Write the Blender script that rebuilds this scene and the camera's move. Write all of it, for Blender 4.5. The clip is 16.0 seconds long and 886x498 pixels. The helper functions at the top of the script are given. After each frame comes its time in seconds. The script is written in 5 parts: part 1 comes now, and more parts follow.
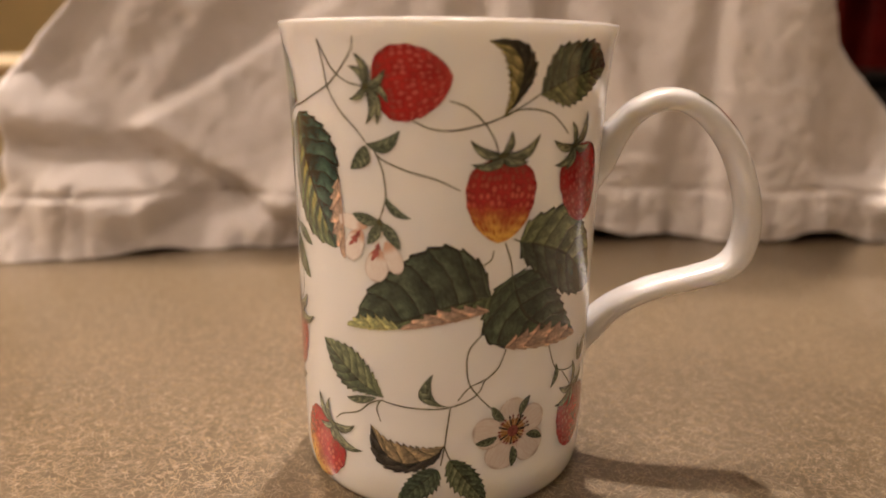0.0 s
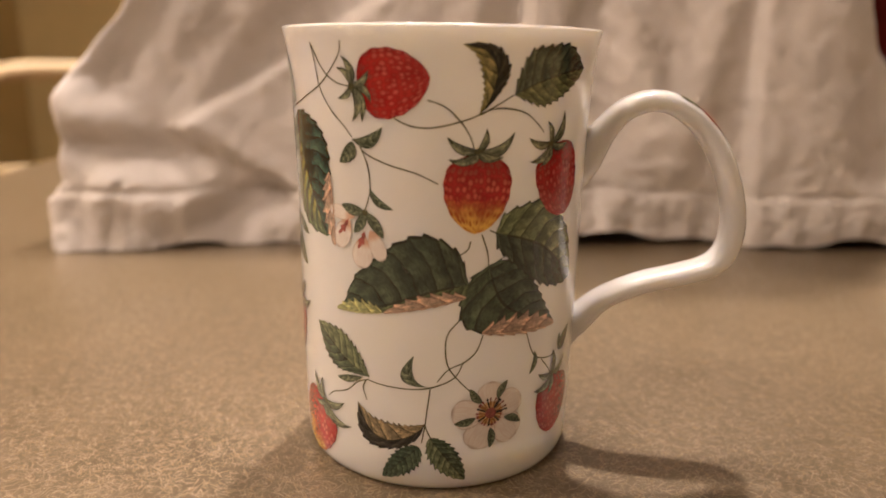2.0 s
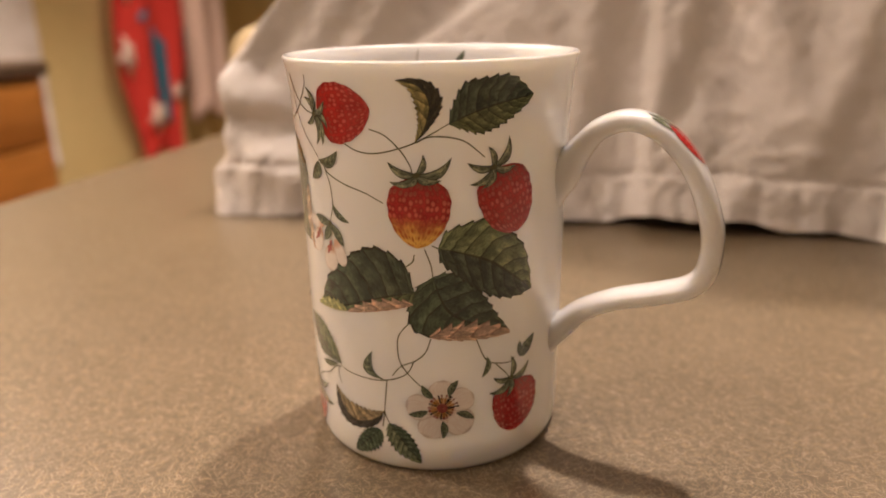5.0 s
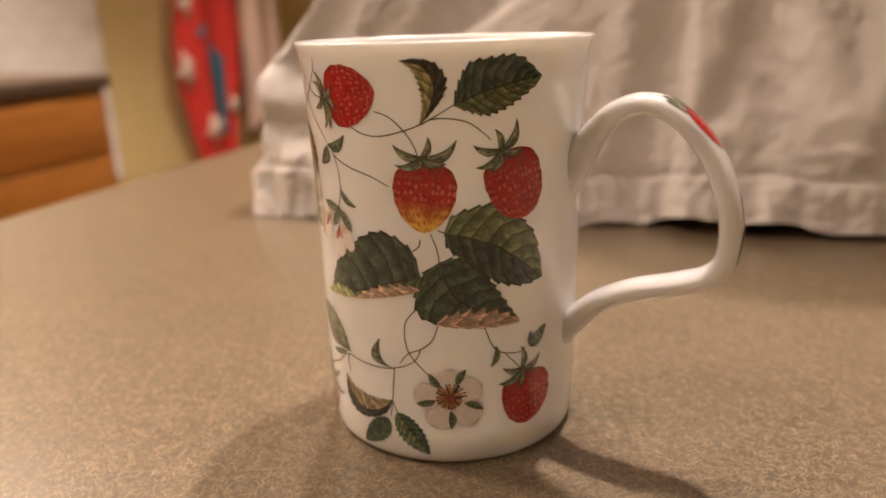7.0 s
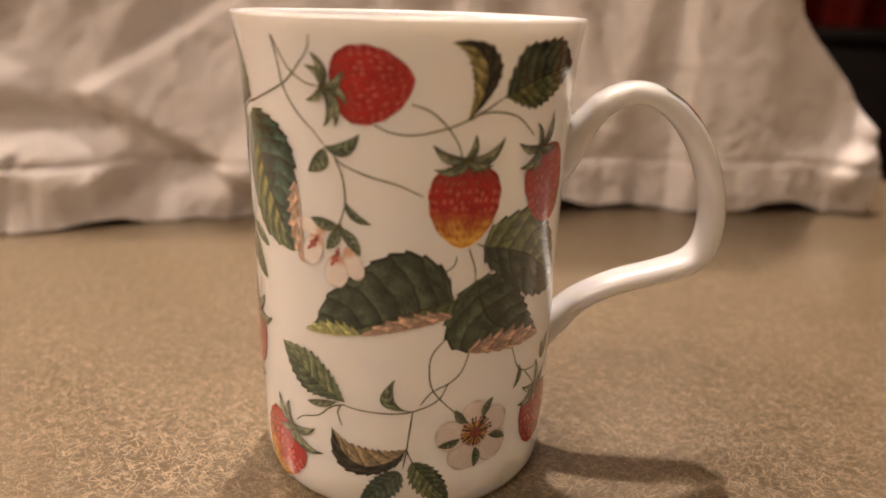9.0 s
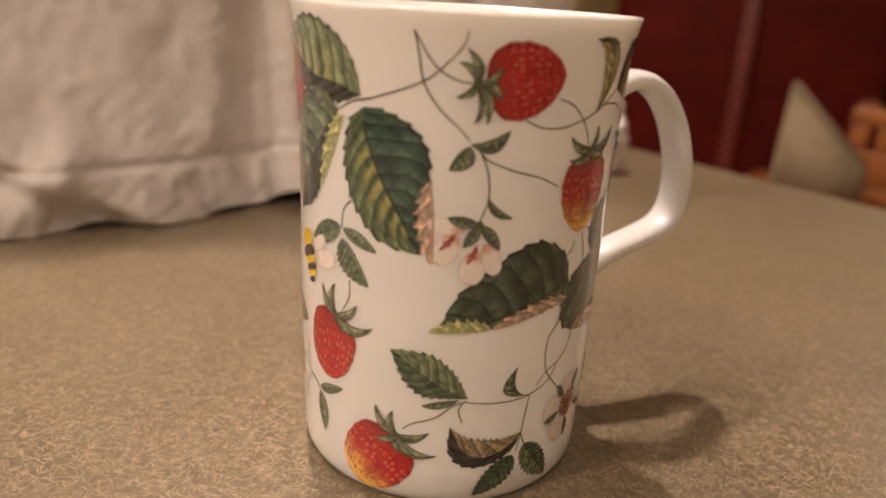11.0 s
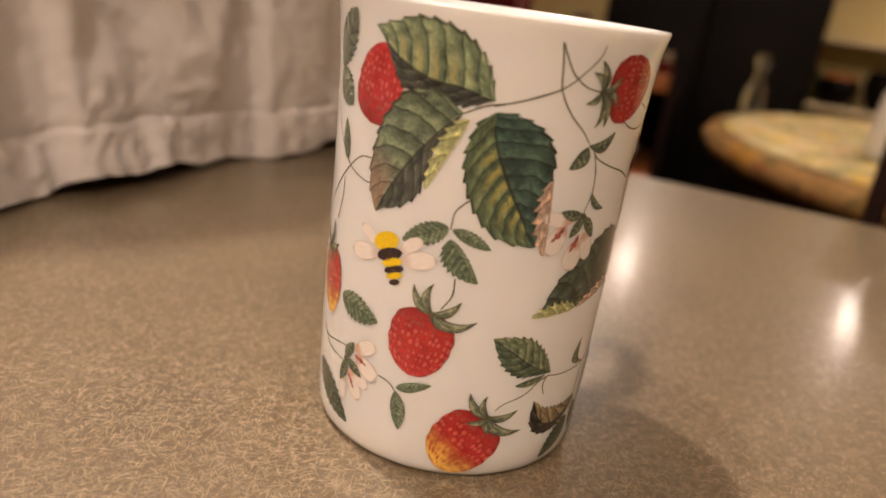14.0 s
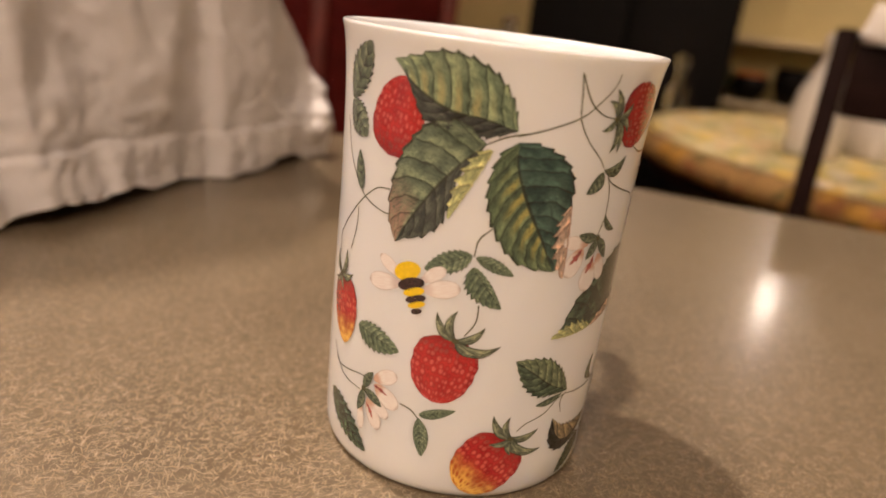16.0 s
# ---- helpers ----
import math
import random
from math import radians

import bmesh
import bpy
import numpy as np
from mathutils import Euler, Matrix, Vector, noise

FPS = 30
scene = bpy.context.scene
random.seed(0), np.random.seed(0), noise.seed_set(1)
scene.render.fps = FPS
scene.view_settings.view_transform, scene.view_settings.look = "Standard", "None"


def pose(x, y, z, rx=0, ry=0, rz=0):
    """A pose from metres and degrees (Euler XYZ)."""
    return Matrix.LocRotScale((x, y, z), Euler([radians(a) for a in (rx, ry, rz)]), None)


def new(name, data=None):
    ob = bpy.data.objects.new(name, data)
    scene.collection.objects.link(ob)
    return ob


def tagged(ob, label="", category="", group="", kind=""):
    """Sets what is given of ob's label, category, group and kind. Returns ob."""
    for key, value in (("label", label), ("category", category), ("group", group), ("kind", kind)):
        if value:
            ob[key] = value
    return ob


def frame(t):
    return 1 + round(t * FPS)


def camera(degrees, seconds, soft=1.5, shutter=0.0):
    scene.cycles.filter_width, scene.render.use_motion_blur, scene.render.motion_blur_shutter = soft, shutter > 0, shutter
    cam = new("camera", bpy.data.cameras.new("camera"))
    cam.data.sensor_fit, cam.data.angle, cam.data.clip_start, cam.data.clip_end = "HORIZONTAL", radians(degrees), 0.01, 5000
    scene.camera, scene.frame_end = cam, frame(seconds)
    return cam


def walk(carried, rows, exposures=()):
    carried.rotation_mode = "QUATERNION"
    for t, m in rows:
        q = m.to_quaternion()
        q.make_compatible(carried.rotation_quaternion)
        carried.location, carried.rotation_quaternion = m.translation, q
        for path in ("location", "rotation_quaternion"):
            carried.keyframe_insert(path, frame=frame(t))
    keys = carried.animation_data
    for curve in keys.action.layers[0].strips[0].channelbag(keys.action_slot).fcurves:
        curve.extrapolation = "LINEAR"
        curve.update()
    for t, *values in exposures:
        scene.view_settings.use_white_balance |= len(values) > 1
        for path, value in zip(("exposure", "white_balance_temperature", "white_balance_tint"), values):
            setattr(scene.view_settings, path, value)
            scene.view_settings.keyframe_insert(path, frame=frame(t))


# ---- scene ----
cam = camera(62.0, 16.0, 1.8)
cam.data.dof.use_dof = True
cam.data.dof.focus_distance = 0.17
cam.data.dof.aperture_fstop = 9.2
ROWS = [
    (0.0, -0.00057, -0.17537, 0.09846, 75.046, -0.741, 0.205),
    (0.5, 0.00290, -0.17625, 0.09795, 75.497, -0.756, 1.139),
    (1.0, 0.00496, -0.17787, 0.09793, 75.681, -0.657, 1.463),
    (1.5, 0.00734, -0.18050, 0.09699, 75.062, -0.567, 2.308),
    (2.0, 0.01601, -0.18544, 0.09802, 75.437, -0.829, 4.868),
    (2.5, 0.02791, -0.19077, 0.09867, 75.878, -0.927, 8.123),
    (3.0, 0.03176, -0.19109, 0.10287, 74.119, -0.857, 9.923),
    (3.2, 0.03718, -0.19098, 0.10604, 73.912, -0.877, 11.166),
    (5.3, 0.08817, -0.17971, 0.11556, 71.825, 1.316, 26.099),
    (5.5, 0.09295, -0.17866, 0.11532, 72.850, 1.375, 28.204),
    (6.0, 0.09179, -0.17761, 0.11410, 73.353, 2.021, 27.975),
    (6.5, 0.09228, -0.17736, 0.11268, 73.663, 1.454, 27.721),
    (7.0, 0.08795, -0.17689, 0.10840, 72.814, 1.662, 26.460),
    (7.5, 0.06989, -0.17532, 0.11114, 72.543, -0.073, 19.015),
    (8.0, 0.04012, -0.17293, 0.11058, 71.814, -0.743, 12.095),
    (8.5, 0.01183, -0.17055, 0.10892, 71.063, -1.010, 3.598),
    (9.0, -0.00060, -0.16845, 0.10766, 71.245, -1.612, -2.577),
    (9.5, -0.02307, -0.16287, 0.10492, 70.783, -1.952, -8.529),
    (9.7, -0.03203, -0.16072, 0.10074, 71.649, -2.521, -10.877),
    (11.8, -0.10989, -0.13474, 0.11010, 69.918, -3.762, -37.972),
    (12.0, -0.11463, -0.13110, 0.10987, 70.170, -4.137, -39.762),
    (12.5, -0.13151, -0.11438, 0.10638, 69.844, -5.467, -45.582),
    (13.0, -0.14102, -0.09867, 0.10928, 69.905, -5.593, -51.438),
    (13.5, -0.14907, -0.09085, 0.11038, 70.959, -6.400, -54.864),
    (14.0, -0.15891, -0.08341, 0.10734, 70.417, -7.647, -57.615),
    (14.5, -0.16282, -0.07293, 0.10389, 70.104, -7.223, -61.264),
    (15.0, -0.16242, -0.07082, 0.10495, 71.691, -6.929, -64.488),
    (15.5, -0.16914, -0.06856, 0.10759, 71.394, -6.139, -65.096),
    (16.0, -0.16883, -0.06562, 0.11045, 71.428, -6.953, -63.808),
]
walk(cam, [(t, pose(x, y, z, rx, ry, rz)) for t, x, y, z, rx, ry, rz in ROWS], [(0.0, -0.19), (0.5, -0.11), (3.0, -0.08), (5.5, -0.08), (7.5, -0.11), (9.5, -0.17), (12.0, -0.35), (16.0, -0.33)])

# ---- world and lamps ----
world = bpy.data.worlds.new("room_air")
scene.world = world
world.use_nodes = True
world.node_tree.nodes["Background"].inputs[0].default_value = (1.0, 0.78, 0.55, 1)
world.node_tree.nodes["Background"].inputs[1].default_value = 0.05

CEILING = 1.45
FLOOR = -0.90
WARM = (1.0, 0.80, 0.672)


def bulb(x, y, watts, cone=0.0, radius=0.032, z=CEILING - 0.06):
    """A bare bulb, or with a cone in degrees a downlight."""
    data = bpy.data.lights.new("bulb", "SPOT" if cone else "POINT")
    data.energy, data.color, data.shadow_soft_size = watts, WARM, radius
    if cone:
        data.spot_size, data.spot_blend = radians(cone), 0.7
    ob = new("bulb", data)
    ob.location = (x, y, z)
    return ob


LAMPS = [  # place, power, cone
    (0.07, 0.53, 106.0, 85), (-0.27, 0.47, 42.0, 85),
    (2.88, 0.90, 12.0, 0), (4.35, 1.13, 14.0, 0), (4.55, -0.17, 15.0, 0),
    # mostly unseen fill, added to brighten cup front, cloth, tiles, apron and table
    (-1.15, -0.14, 44.0, 0), (-0.62, -0.82, 18.0, 0), (-1.62, 0.62, 50.0, 0), (-1.30, 1.45, 165.0, 88), (-1.45, 2.55, 95.0, 90), (-0.30, -1.50, 8.0, 0), (1.55, -0.50, 80.0, 80),
]
for x, y, watts, cone in LAMPS:
    bulb(x, y, watts, cone)


# ---- materials ----
class Graph:
    """Short hand for a material's nodes."""

    def __init__(self, name):
        self.mat = bpy.data.materials.new(name)
        self.mat.use_nodes = True
        self.nt = self.mat.node_tree
        self.bsdf = self.nt.nodes["Principled BSDF"]

    def node(self, kind, **values):
        n = self.nt.nodes.new(kind)
        for key, value in values.items():
            if key == "operation":
                n.operation = value
            elif key == "data_type":
                n.data_type = value
            elif key == "blend_type":
                n.blend_type = value
            elif key == "feature":
                n.feature = value
        return n

    def put(self, socket, value):
        if isinstance(value, bpy.types.NodeSocket):
            self.nt.links.new(value, socket)
        elif isinstance(value, (tuple, list)) and len(value) == 3 and len(socket.default_value) == 4:
            socket.default_value = (*value, 1)
        else:
            socket.default_value = value

    def math(self, op, a, b=0.0, c=0.0):
        n = self.node("ShaderNodeMath", operation=op)
        for k, v in enumerate((a, b, c)):
            self.put(n.inputs[k], v)
        return n.outputs[0]

    def step(self, x, lo, hi):
        n = self.nt.nodes.new("ShaderNodeMapRange")
        n.interpolation_type = "SMOOTHSTEP"
        self.put(n.inputs[0], x)
        n.inputs[1].default_value, n.inputs[2].default_value = lo, hi
        return n.outputs[0]

    def mix(self, fac, a, b, blend="MIX"):
        n = self.nt.nodes.new("ShaderNodeMix")
        n.data_type, n.blend_type = "RGBA", blend
        self.put(n.inputs[0], fac)
        self.put(n.inputs[6], a)
        self.put(n.inputs[7], b)
        return n.outputs[2]

    def coords(self, which="Object", scale=(1, 1, 1), turn=0.0):
        n = self.nt.nodes.new("ShaderNodeTexCoord")
        m = self.nt.nodes.new("ShaderNodeMapping")
        m.inputs[3].default_value = scale
        m.inputs[2].default_value = (0, 0, radians(turn))
        self.nt.links.new(n.outputs[which], m.inputs[0])
        return m.outputs[0]

    def noise(self, where, scale, detail=3.0, rough=0.5, warp=0.0):
        n = self.nt.nodes.new("ShaderNodeTexNoise")
        self.put(n.inputs["Vector"], where)
        n.inputs["Scale"].default_value, n.inputs["Detail"].default_value = scale, detail
        n.inputs["Roughness"].default_value, n.inputs["Distortion"].default_value = rough, warp
        return n.outputs[0]

    def cells(self, where, scale, jitter=1.0):
        n = self.nt.nodes.new("ShaderNodeTexVoronoi")
        self.put(n.inputs["Vector"], where)
        n.inputs["Scale"].default_value, n.inputs["Randomness"].default_value = scale, jitter
        return n.outputs["Distance"]

    def split(self, where):
        n = self.nt.nodes.new("ShaderNodeSeparateXYZ")
        self.put(n.inputs[0], where)
        return n.outputs[0], n.outputs[1], n.outputs[2]

    def join(self, x, y, z=0.0):
        n = self.nt.nodes.new("ShaderNodeCombineXYZ")
        for k, v in enumerate((x, y, z)):
            self.put(n.inputs[k], v)
        return n.outputs[0]

    def bump(self, height, strength, distance):
        n = self.nt.nodes.new("ShaderNodeBump")
        n.inputs["Strength"].default_value, n.inputs["Distance"].default_value = strength, distance
        self.nt.links.new(height, n.inputs["Height"])
        self.nt.links.new(n.outputs[0], self.bsdf.inputs["Normal"])

    def finish(self, color, rough=0.5, metal=0.0, coat=0.0, coat_rough=0.05, spec=0.5, sheen=0.0):
        b = self.bsdf.inputs
        self.put(b["Base Color"], color)
        self.put(b["Roughness"], rough)
        b["Metallic"].default_value, b["Coat Weight"].default_value = metal, coat
        b["Coat Roughness"].default_value, b["Specular IOR Level"].default_value = coat_rough, spec
        b["Sheen Weight"].default_value = sheen
        return self.mat


def plain(name, color, rough=0.5, vary=0.18, scale=30.0, metal=0.0, coat=0.0, bump=0.0):
    """A painted or woven surface with a mottled tone at two scales."""
    g = Graph(name)
    w = g.coords()
    a = g.math("ADD", g.math("MULTIPLY", g.noise(w, scale, 4), 0.6), g.math("MULTIPLY", g.noise(w, scale * 7, 3), 0.4))
    dark = tuple(c * (1 - vary) for c in color)
    light = tuple(min(1.0, c * (1 + vary)) for c in color)
    col = g.mix(g.step(a, 0.3, 0.7), dark, light)
    if bump:
        g.bump(a, bump, 0.002)
    return g.finish(col, rough, metal, coat)


def glaze_material():
    g = Graph("bone_china_glaze")
    w = g.coords()
    col = g.mix(g.step(g.noise(w, 40, 2), 0.35, 0.7), (0.710, 0.717, 0.735), (0.730, 0.737, 0.755))
    m = g.finish(col, 0.27, coat=0.7, coat_rough=0.04)
    g.bsdf.inputs["Subsurface Weight"].default_value = 0.45
    g.bsdf.inputs["Subsurface Radius"].default_value = (1.0, 0.9, 0.72)
    g.bsdf.inputs["Subsurface Scale"].default_value = 0.006
    return m


def laminate_material():
    """Brown laminate: a fine embossed print of crossing pale fibres over a mottled ground."""
    g = Graph("counter_laminate")
    w = g.coords()
    cloud = g.noise(w, 24, 4, 0.62)
    blotch = g.noise(w, 420, 3, 0.65)
    col = g.mix(g.step(cloud, 0.3, 0.7), (0.107, 0.079, 0.046), (0.133, 0.098, 0.058))
    col = g.mix(g.math("MULTIPLY", g.step(blotch, 0.42, 0.66), 0.42), col, (0.078, 0.055, 0.031))
    fibres = None
    for turn, shift in ((9, 0.0), (38, 3.1), (66, 5.7), (97, 1.9), (128, 7.7), (158, 4.3)):
        spun = g.coords(turn=turn)
        m = g.nt.nodes.new("ShaderNodeMapping")
        m.inputs[1].default_value, m.inputs[3].default_value = (shift, 2 * shift, shift), (3400, 240, 1)
        g.put(m.inputs[0], spun)
        line = g.step(g.noise(m.outputs[0], 1.0, 0.5, 0.5, 0.25), 0.665, 0.715)
        fibres = line if fibres is None else g.math("MAXIMUM", fibres, line)
    fibres = g.math("MULTIPLY", fibres, g.math("ADD", 0.60, g.math("MULTIPLY", g.step(g.noise(w, 300, 3, 0.6), 0.35, 0.65), 0.40)))
    col = g.mix(g.math("MULTIPLY", fibres, 0.84), col, (0.39, 0.312, 0.212))
    rough = g.math("SUBTRACT", 0.34, g.math("MULTIPLY", fibres, 0.08))
    g.bump(g.math("ADD", fibres, g.math("MULTIPLY", blotch, 0.5)), 0.30, 0.0002)
    b = g.finish(col, rough, coat=0.26, coat_rough=0.145)
    return b


def linen_material():
    g = Graph("white_linen")
    w = g.coords()
    u, v, _ = g.split(g.coords("UV"))
    warp = g.math("SINE", g.math("MULTIPLY", u, 6.283 * 620))
    weft = g.math("SINE", g.math("MULTIPLY", v, 6.283 * 420))
    slub = g.noise(g.join(g.math("MULTIPLY", u, 900), g.math("MULTIPLY", v, 40)), 1.0, 2)
    tone = g.noise(w, 22, 4, 0.6)
    col = g.mix(g.step(tone, 0.3, 0.7), (0.655, 0.622, 0.610), (0.73, 0.693, 0.680))
    col = g.mix(g.math("MULTIPLY", g.step(slub, 0.5, 0.75), 0.25), col, (0.66, 0.62, 0.58))
    weave = g.math("ADD", g.math("MULTIPLY", g.math("MULTIPLY", warp, weft), 0.25), g.math("ADD", g.math("MULTIPLY", g.noise(w, 150, 5, 0.6, 0.8), 1.7), slub))
    g.bump(weave, 0.35, 0.0012)
    return g.finish(col, 0.9, sheen=0.15, spec=0.2)


def wood_material(name, dark, light, along=(6, 60, 60), rough=0.4, coat=0.1):
    g = Graph(name)
    w = g.coords(scale=along)
    n = g.noise(w, 1.0, 5, 0.6, 1.2)
    fine = g.noise(w, 6.0, 3, 0.6)
    col = g.mix(g.step(g.math("ADD", g.math("MULTIPLY", n, 0.7), g.math("MULTIPLY", fine, 0.3)), 0.3, 0.7), dark, light)
    g.bump(fine, 0.15, 0.001)
    return g.finish(col, rough, coat=coat)


def leaf_material(name, left, right, vein, streak=None, veins=8.0, streak_side=-1, tip_tint=None, rim=0.93):
    """A printed leaf: two halves, slanting veins edged with light, dark midrib and rim, engraved hatching."""
    g = Graph(name)
    u, v, _ = g.split(g.coords("UV"))
    side = g.math("SUBTRACT", v, 0.5)
    a = g.math("MULTIPLY", g.math("ABSOLUTE", side), 2.0)
    wob = g.noise(g.join(g.math("MULTIPLY", u, 3.0), g.math("MULTIPLY", v, 3.0)), 2.0, 2)
    slant = g.math("MULTIPLY", g.math("POWER", a, 1.25), 0.21)
    run = g.math("MULTIPLY", g.math("ADD", g.math("SUBTRACT", u, slant), g.math("MULTIPLY", wob, 0.06)), veins)
    saw = g.math("FRACT", g.math("ADD", run, 4.0))
    right, left = (tuple(c * k for c, k in zip(half, (0.76, 0.92, 0.95))) for half in (right, left))
    col = g.mix(g.step(side, -0.02, 0.02), right, left)
    col = g.mix(g.math("MULTIPLY", g.step(wob, 0.42, 0.64), 0.65), col, g.mix(1.0, col, (1.9, 1.75, 1.65), "MULTIPLY"))
    col = g.mix(g.math("MULTIPLY", g.step(wob, 0.46, 0.30), 0.5), col, g.mix(1.0, col, (0.5, 0.55, 0.58), "MULTIPLY"))
    hatch = g.noise(g.join(g.math("MULTIPLY", run, 9.0), g.math("MULTIPLY", a, 3.2)), 2.4, 3, 0.7)
    patchy = g.noise(g.join(g.math("MULTIPLY", u, 5.0), g.math("MULTIPLY", v, 7.0)), 1.3, 2, 0.6)
    speck = g.noise(g.join(g.math("MULTIPLY", u, 60.0), g.math("MULTIPLY", v, 42.0)), 1.0, 2, 0.6)
    col = g.mix(g.math("MULTIPLY", g.math("MULTIPLY", g.step(saw, 0.30, 0.92), g.step(patchy, 0.34, 0.62)), 0.62), col, g.mix(1.0, col, (2.9, 2.7, 2.4), "MULTIPLY"))
    col = g.mix(g.math("MULTIPLY", g.step(saw, 0.36, 0.06), 0.36), col, g.mix(1.0, col, (0.30, 0.36, 0.42), "MULTIPLY"))
    col = g.mix(g.math("MULTIPLY", g.step(hatch, 0.50, 0.63), 0.72), col, g.mix(1.0, col, (0.36, 0.38, 0.38), "MULTIPLY"))
    col = g.mix(g.math("MULTIPLY", g.step(hatch, 0.46, 0.33), 0.72), col, g.mix(1.0, col, (1.9, 1.85, 1.85), "MULTIPLY"))
    col = g.mix(g.math("MULTIPLY", g.step(speck, 0.58, 0.70), 0.45), col, g.mix(1.0, col, (0.45, 0.45, 0.45), "MULTIPLY"))
    if streak:
        band = g.math("MULTIPLY", g.step(g.math("ABSOLUTE", g.math("SUBTRACT", saw, 0.62)), 0.34, 0.08), g.math("MULTIPLY", g.step(u, 0.15, 0.35), g.step(u, 0.95, 0.7)))
        own = g.math("MULTIPLY", g.step(g.math("MULTIPLY", side, streak_side), 0.0, 0.03), g.step(a, 0.80, 0.15))
        col = g.mix(g.math("MULTIPLY", g.math("MULTIPLY", band, own), g.step(hatch, 0.70, 0.40)), col, streak)
    if tip_tint:
        col = g.mix(g.math("MULTIPLY", g.math("MULTIPLY", g.step(u, 0.55, 0.85), g.step(hatch, 0.65, 0.4)), g.step(g.math("MULTIPLY", side, -1.0), 0.0, 0.1)), col, tip_tint)
    line = g.math("MAXIMUM", g.math("MULTIPLY", g.step(saw, 0.13, 0.03), 0.9), g.step(a, 0.055, 0.02))
    line = g.math("MAXIMUM", line, g.step(a, rim, 0.5 + 0.5 * rim))
    col = g.mix(g.math("MULTIPLY", line, 0.80), col, vein)
    return g.finish(col, 0.16, coat=0.6, coat_rough=0.03)


def berry_material(name, ripening):
    """A printed strawberry: dark to bright red, pale dashes for pips in dark hollows."""
    g = Graph(name)
    u, v, _ = g.split(g.coords("UV"))
    w = g.join(v, g.math("MULTIPLY", u, 1.15))
    blush = g.noise(w, 4.0, 4, 0.6)
    fine = g.noise(w, 42.0, 3, 0.65)
    col = g.mix(g.step(blush, 0.30, 0.68), (0.37, 0.012, 0.017), (0.55, 0.030, 0.030))
    col = g.mix(g.math("MULTIPLY", g.step(fine, 0.50, 0.70), 0.38), col, (0.20, 0.005, 0.008))
    col = g.mix(g.math("MULTIPLY", g.step(fine, 0.44, 0.30), 0.30), col, (0.72, 0.075, 0.06))
    edge = g.math("ABSOLUTE", g.math("SUBTRACT", v, 0.5))
    col = g.mix(g.math("MULTIPLY", g.step(edge, 0.42, 0.5), 0.5), col, (0.18, 0.004, 0.008))
    col = g.mix(g.math("MULTIPLY", g.step(u, 0.24, 0.0), 0.6), col, (0.17, 0.005, 0.008))
    pip = g.cells(g.join(g.math("MULTIPLY", v, 1.35), g.math("MULTIPLY", u, 1.12)), 8.6, 0.45)
    spot = g.step(pip, 0.52, 0.20)
    well = g.math("MULTIPLY", g.step(pip, 0.66, 0.48), g.step(pip, 0.30, 0.42))
    dots = g.math("MULTIPLY", spot, g.step(u, 0.42, 0.16))
    if ripening:
        tipward = g.step(g.math("ADD", u, g.math("MULTIPLY", g.math("SUBTRACT", blush, 0.5), 0.5)), 0.52, 0.96)
        col = g.mix(tipward, col, (0.86, 0.54, 0.11))
        col = g.mix(g.math("MULTIPLY", g.math("MULTIPLY", g.step(fine, 0.46, 0.62), tipward), 0.4), col, (0.78, 0.24, 0.05))
        col = g.mix(g.math("MULTIPLY", well, g.math("SUBTRACT", 0.4, g.math("MULTIPLY", tipward, 0.38))), col, (0.15, 0.004, 0.006))
        spot = g.math("MAXIMUM", spot, g.math("MULTIPLY", g.step(pip, 0.40, 0.27), g.step(u, 0.55, 0.75)))
        col = g.mix(g.math("MULTIPLY", spot, 0.85), col, g.mix(g.step(u, 0.48, 0.72), (0.70, 0.13, 0.09), (0.40, 0.06, 0.012)))
    else:
        col = g.mix(g.math("MULTIPLY", well, 0.45), col, (0.19, 0.005, 0.008))
        col = g.mix(g.math("MULTIPLY", spot, g.math("ADD", 0.30, g.math("MULTIPLY", g.step(fine, 0.62, 0.40), 0.35))), col, (0.72, 0.17, 0.14))
    col = g.mix(g.math("MULTIPLY", dots, 0.7), col, (0.09, 0.006, 0.010))
    return g.finish(col, 0.16, coat=0.6, coat_rough=0.03)


def petal_material(name, root):
    g = Graph(name)
    u, v, _ = g.split(g.coords("UV"))
    a = g.math("MULTIPLY", g.math("ABSOLUTE", g.math("SUBTRACT", v, 0.5)), 2.0)
    n = g.noise(g.join(g.math("MULTIPLY", u, 2.0), g.math("MULTIPLY", v, 9.0)), 2.0, 3)
    col = g.mix(g.step(n, 0.35, 0.7), (0.84, 0.80, 0.78), (0.76, 0.68, 0.65))
    rim = g.math("MAXIMUM", g.step(a, 0.86, 1.0), g.step(u, 0.9, 1.0))
    col = g.mix(g.math("MULTIPLY", rim, 0.65), col, (0.34, 0.25, 0.22))
    col = g.mix(g.math("MULTIPLY", g.step(u, 0.42, 0.18), 0.7), col, root)
    return g.finish(col, 0.16, coat=0.6, coat_rough=0.03)


def ink(name, color, vary=0.25, scale=900):
    return plain(name, color, 0.16, vary, scale, coat=0.6)


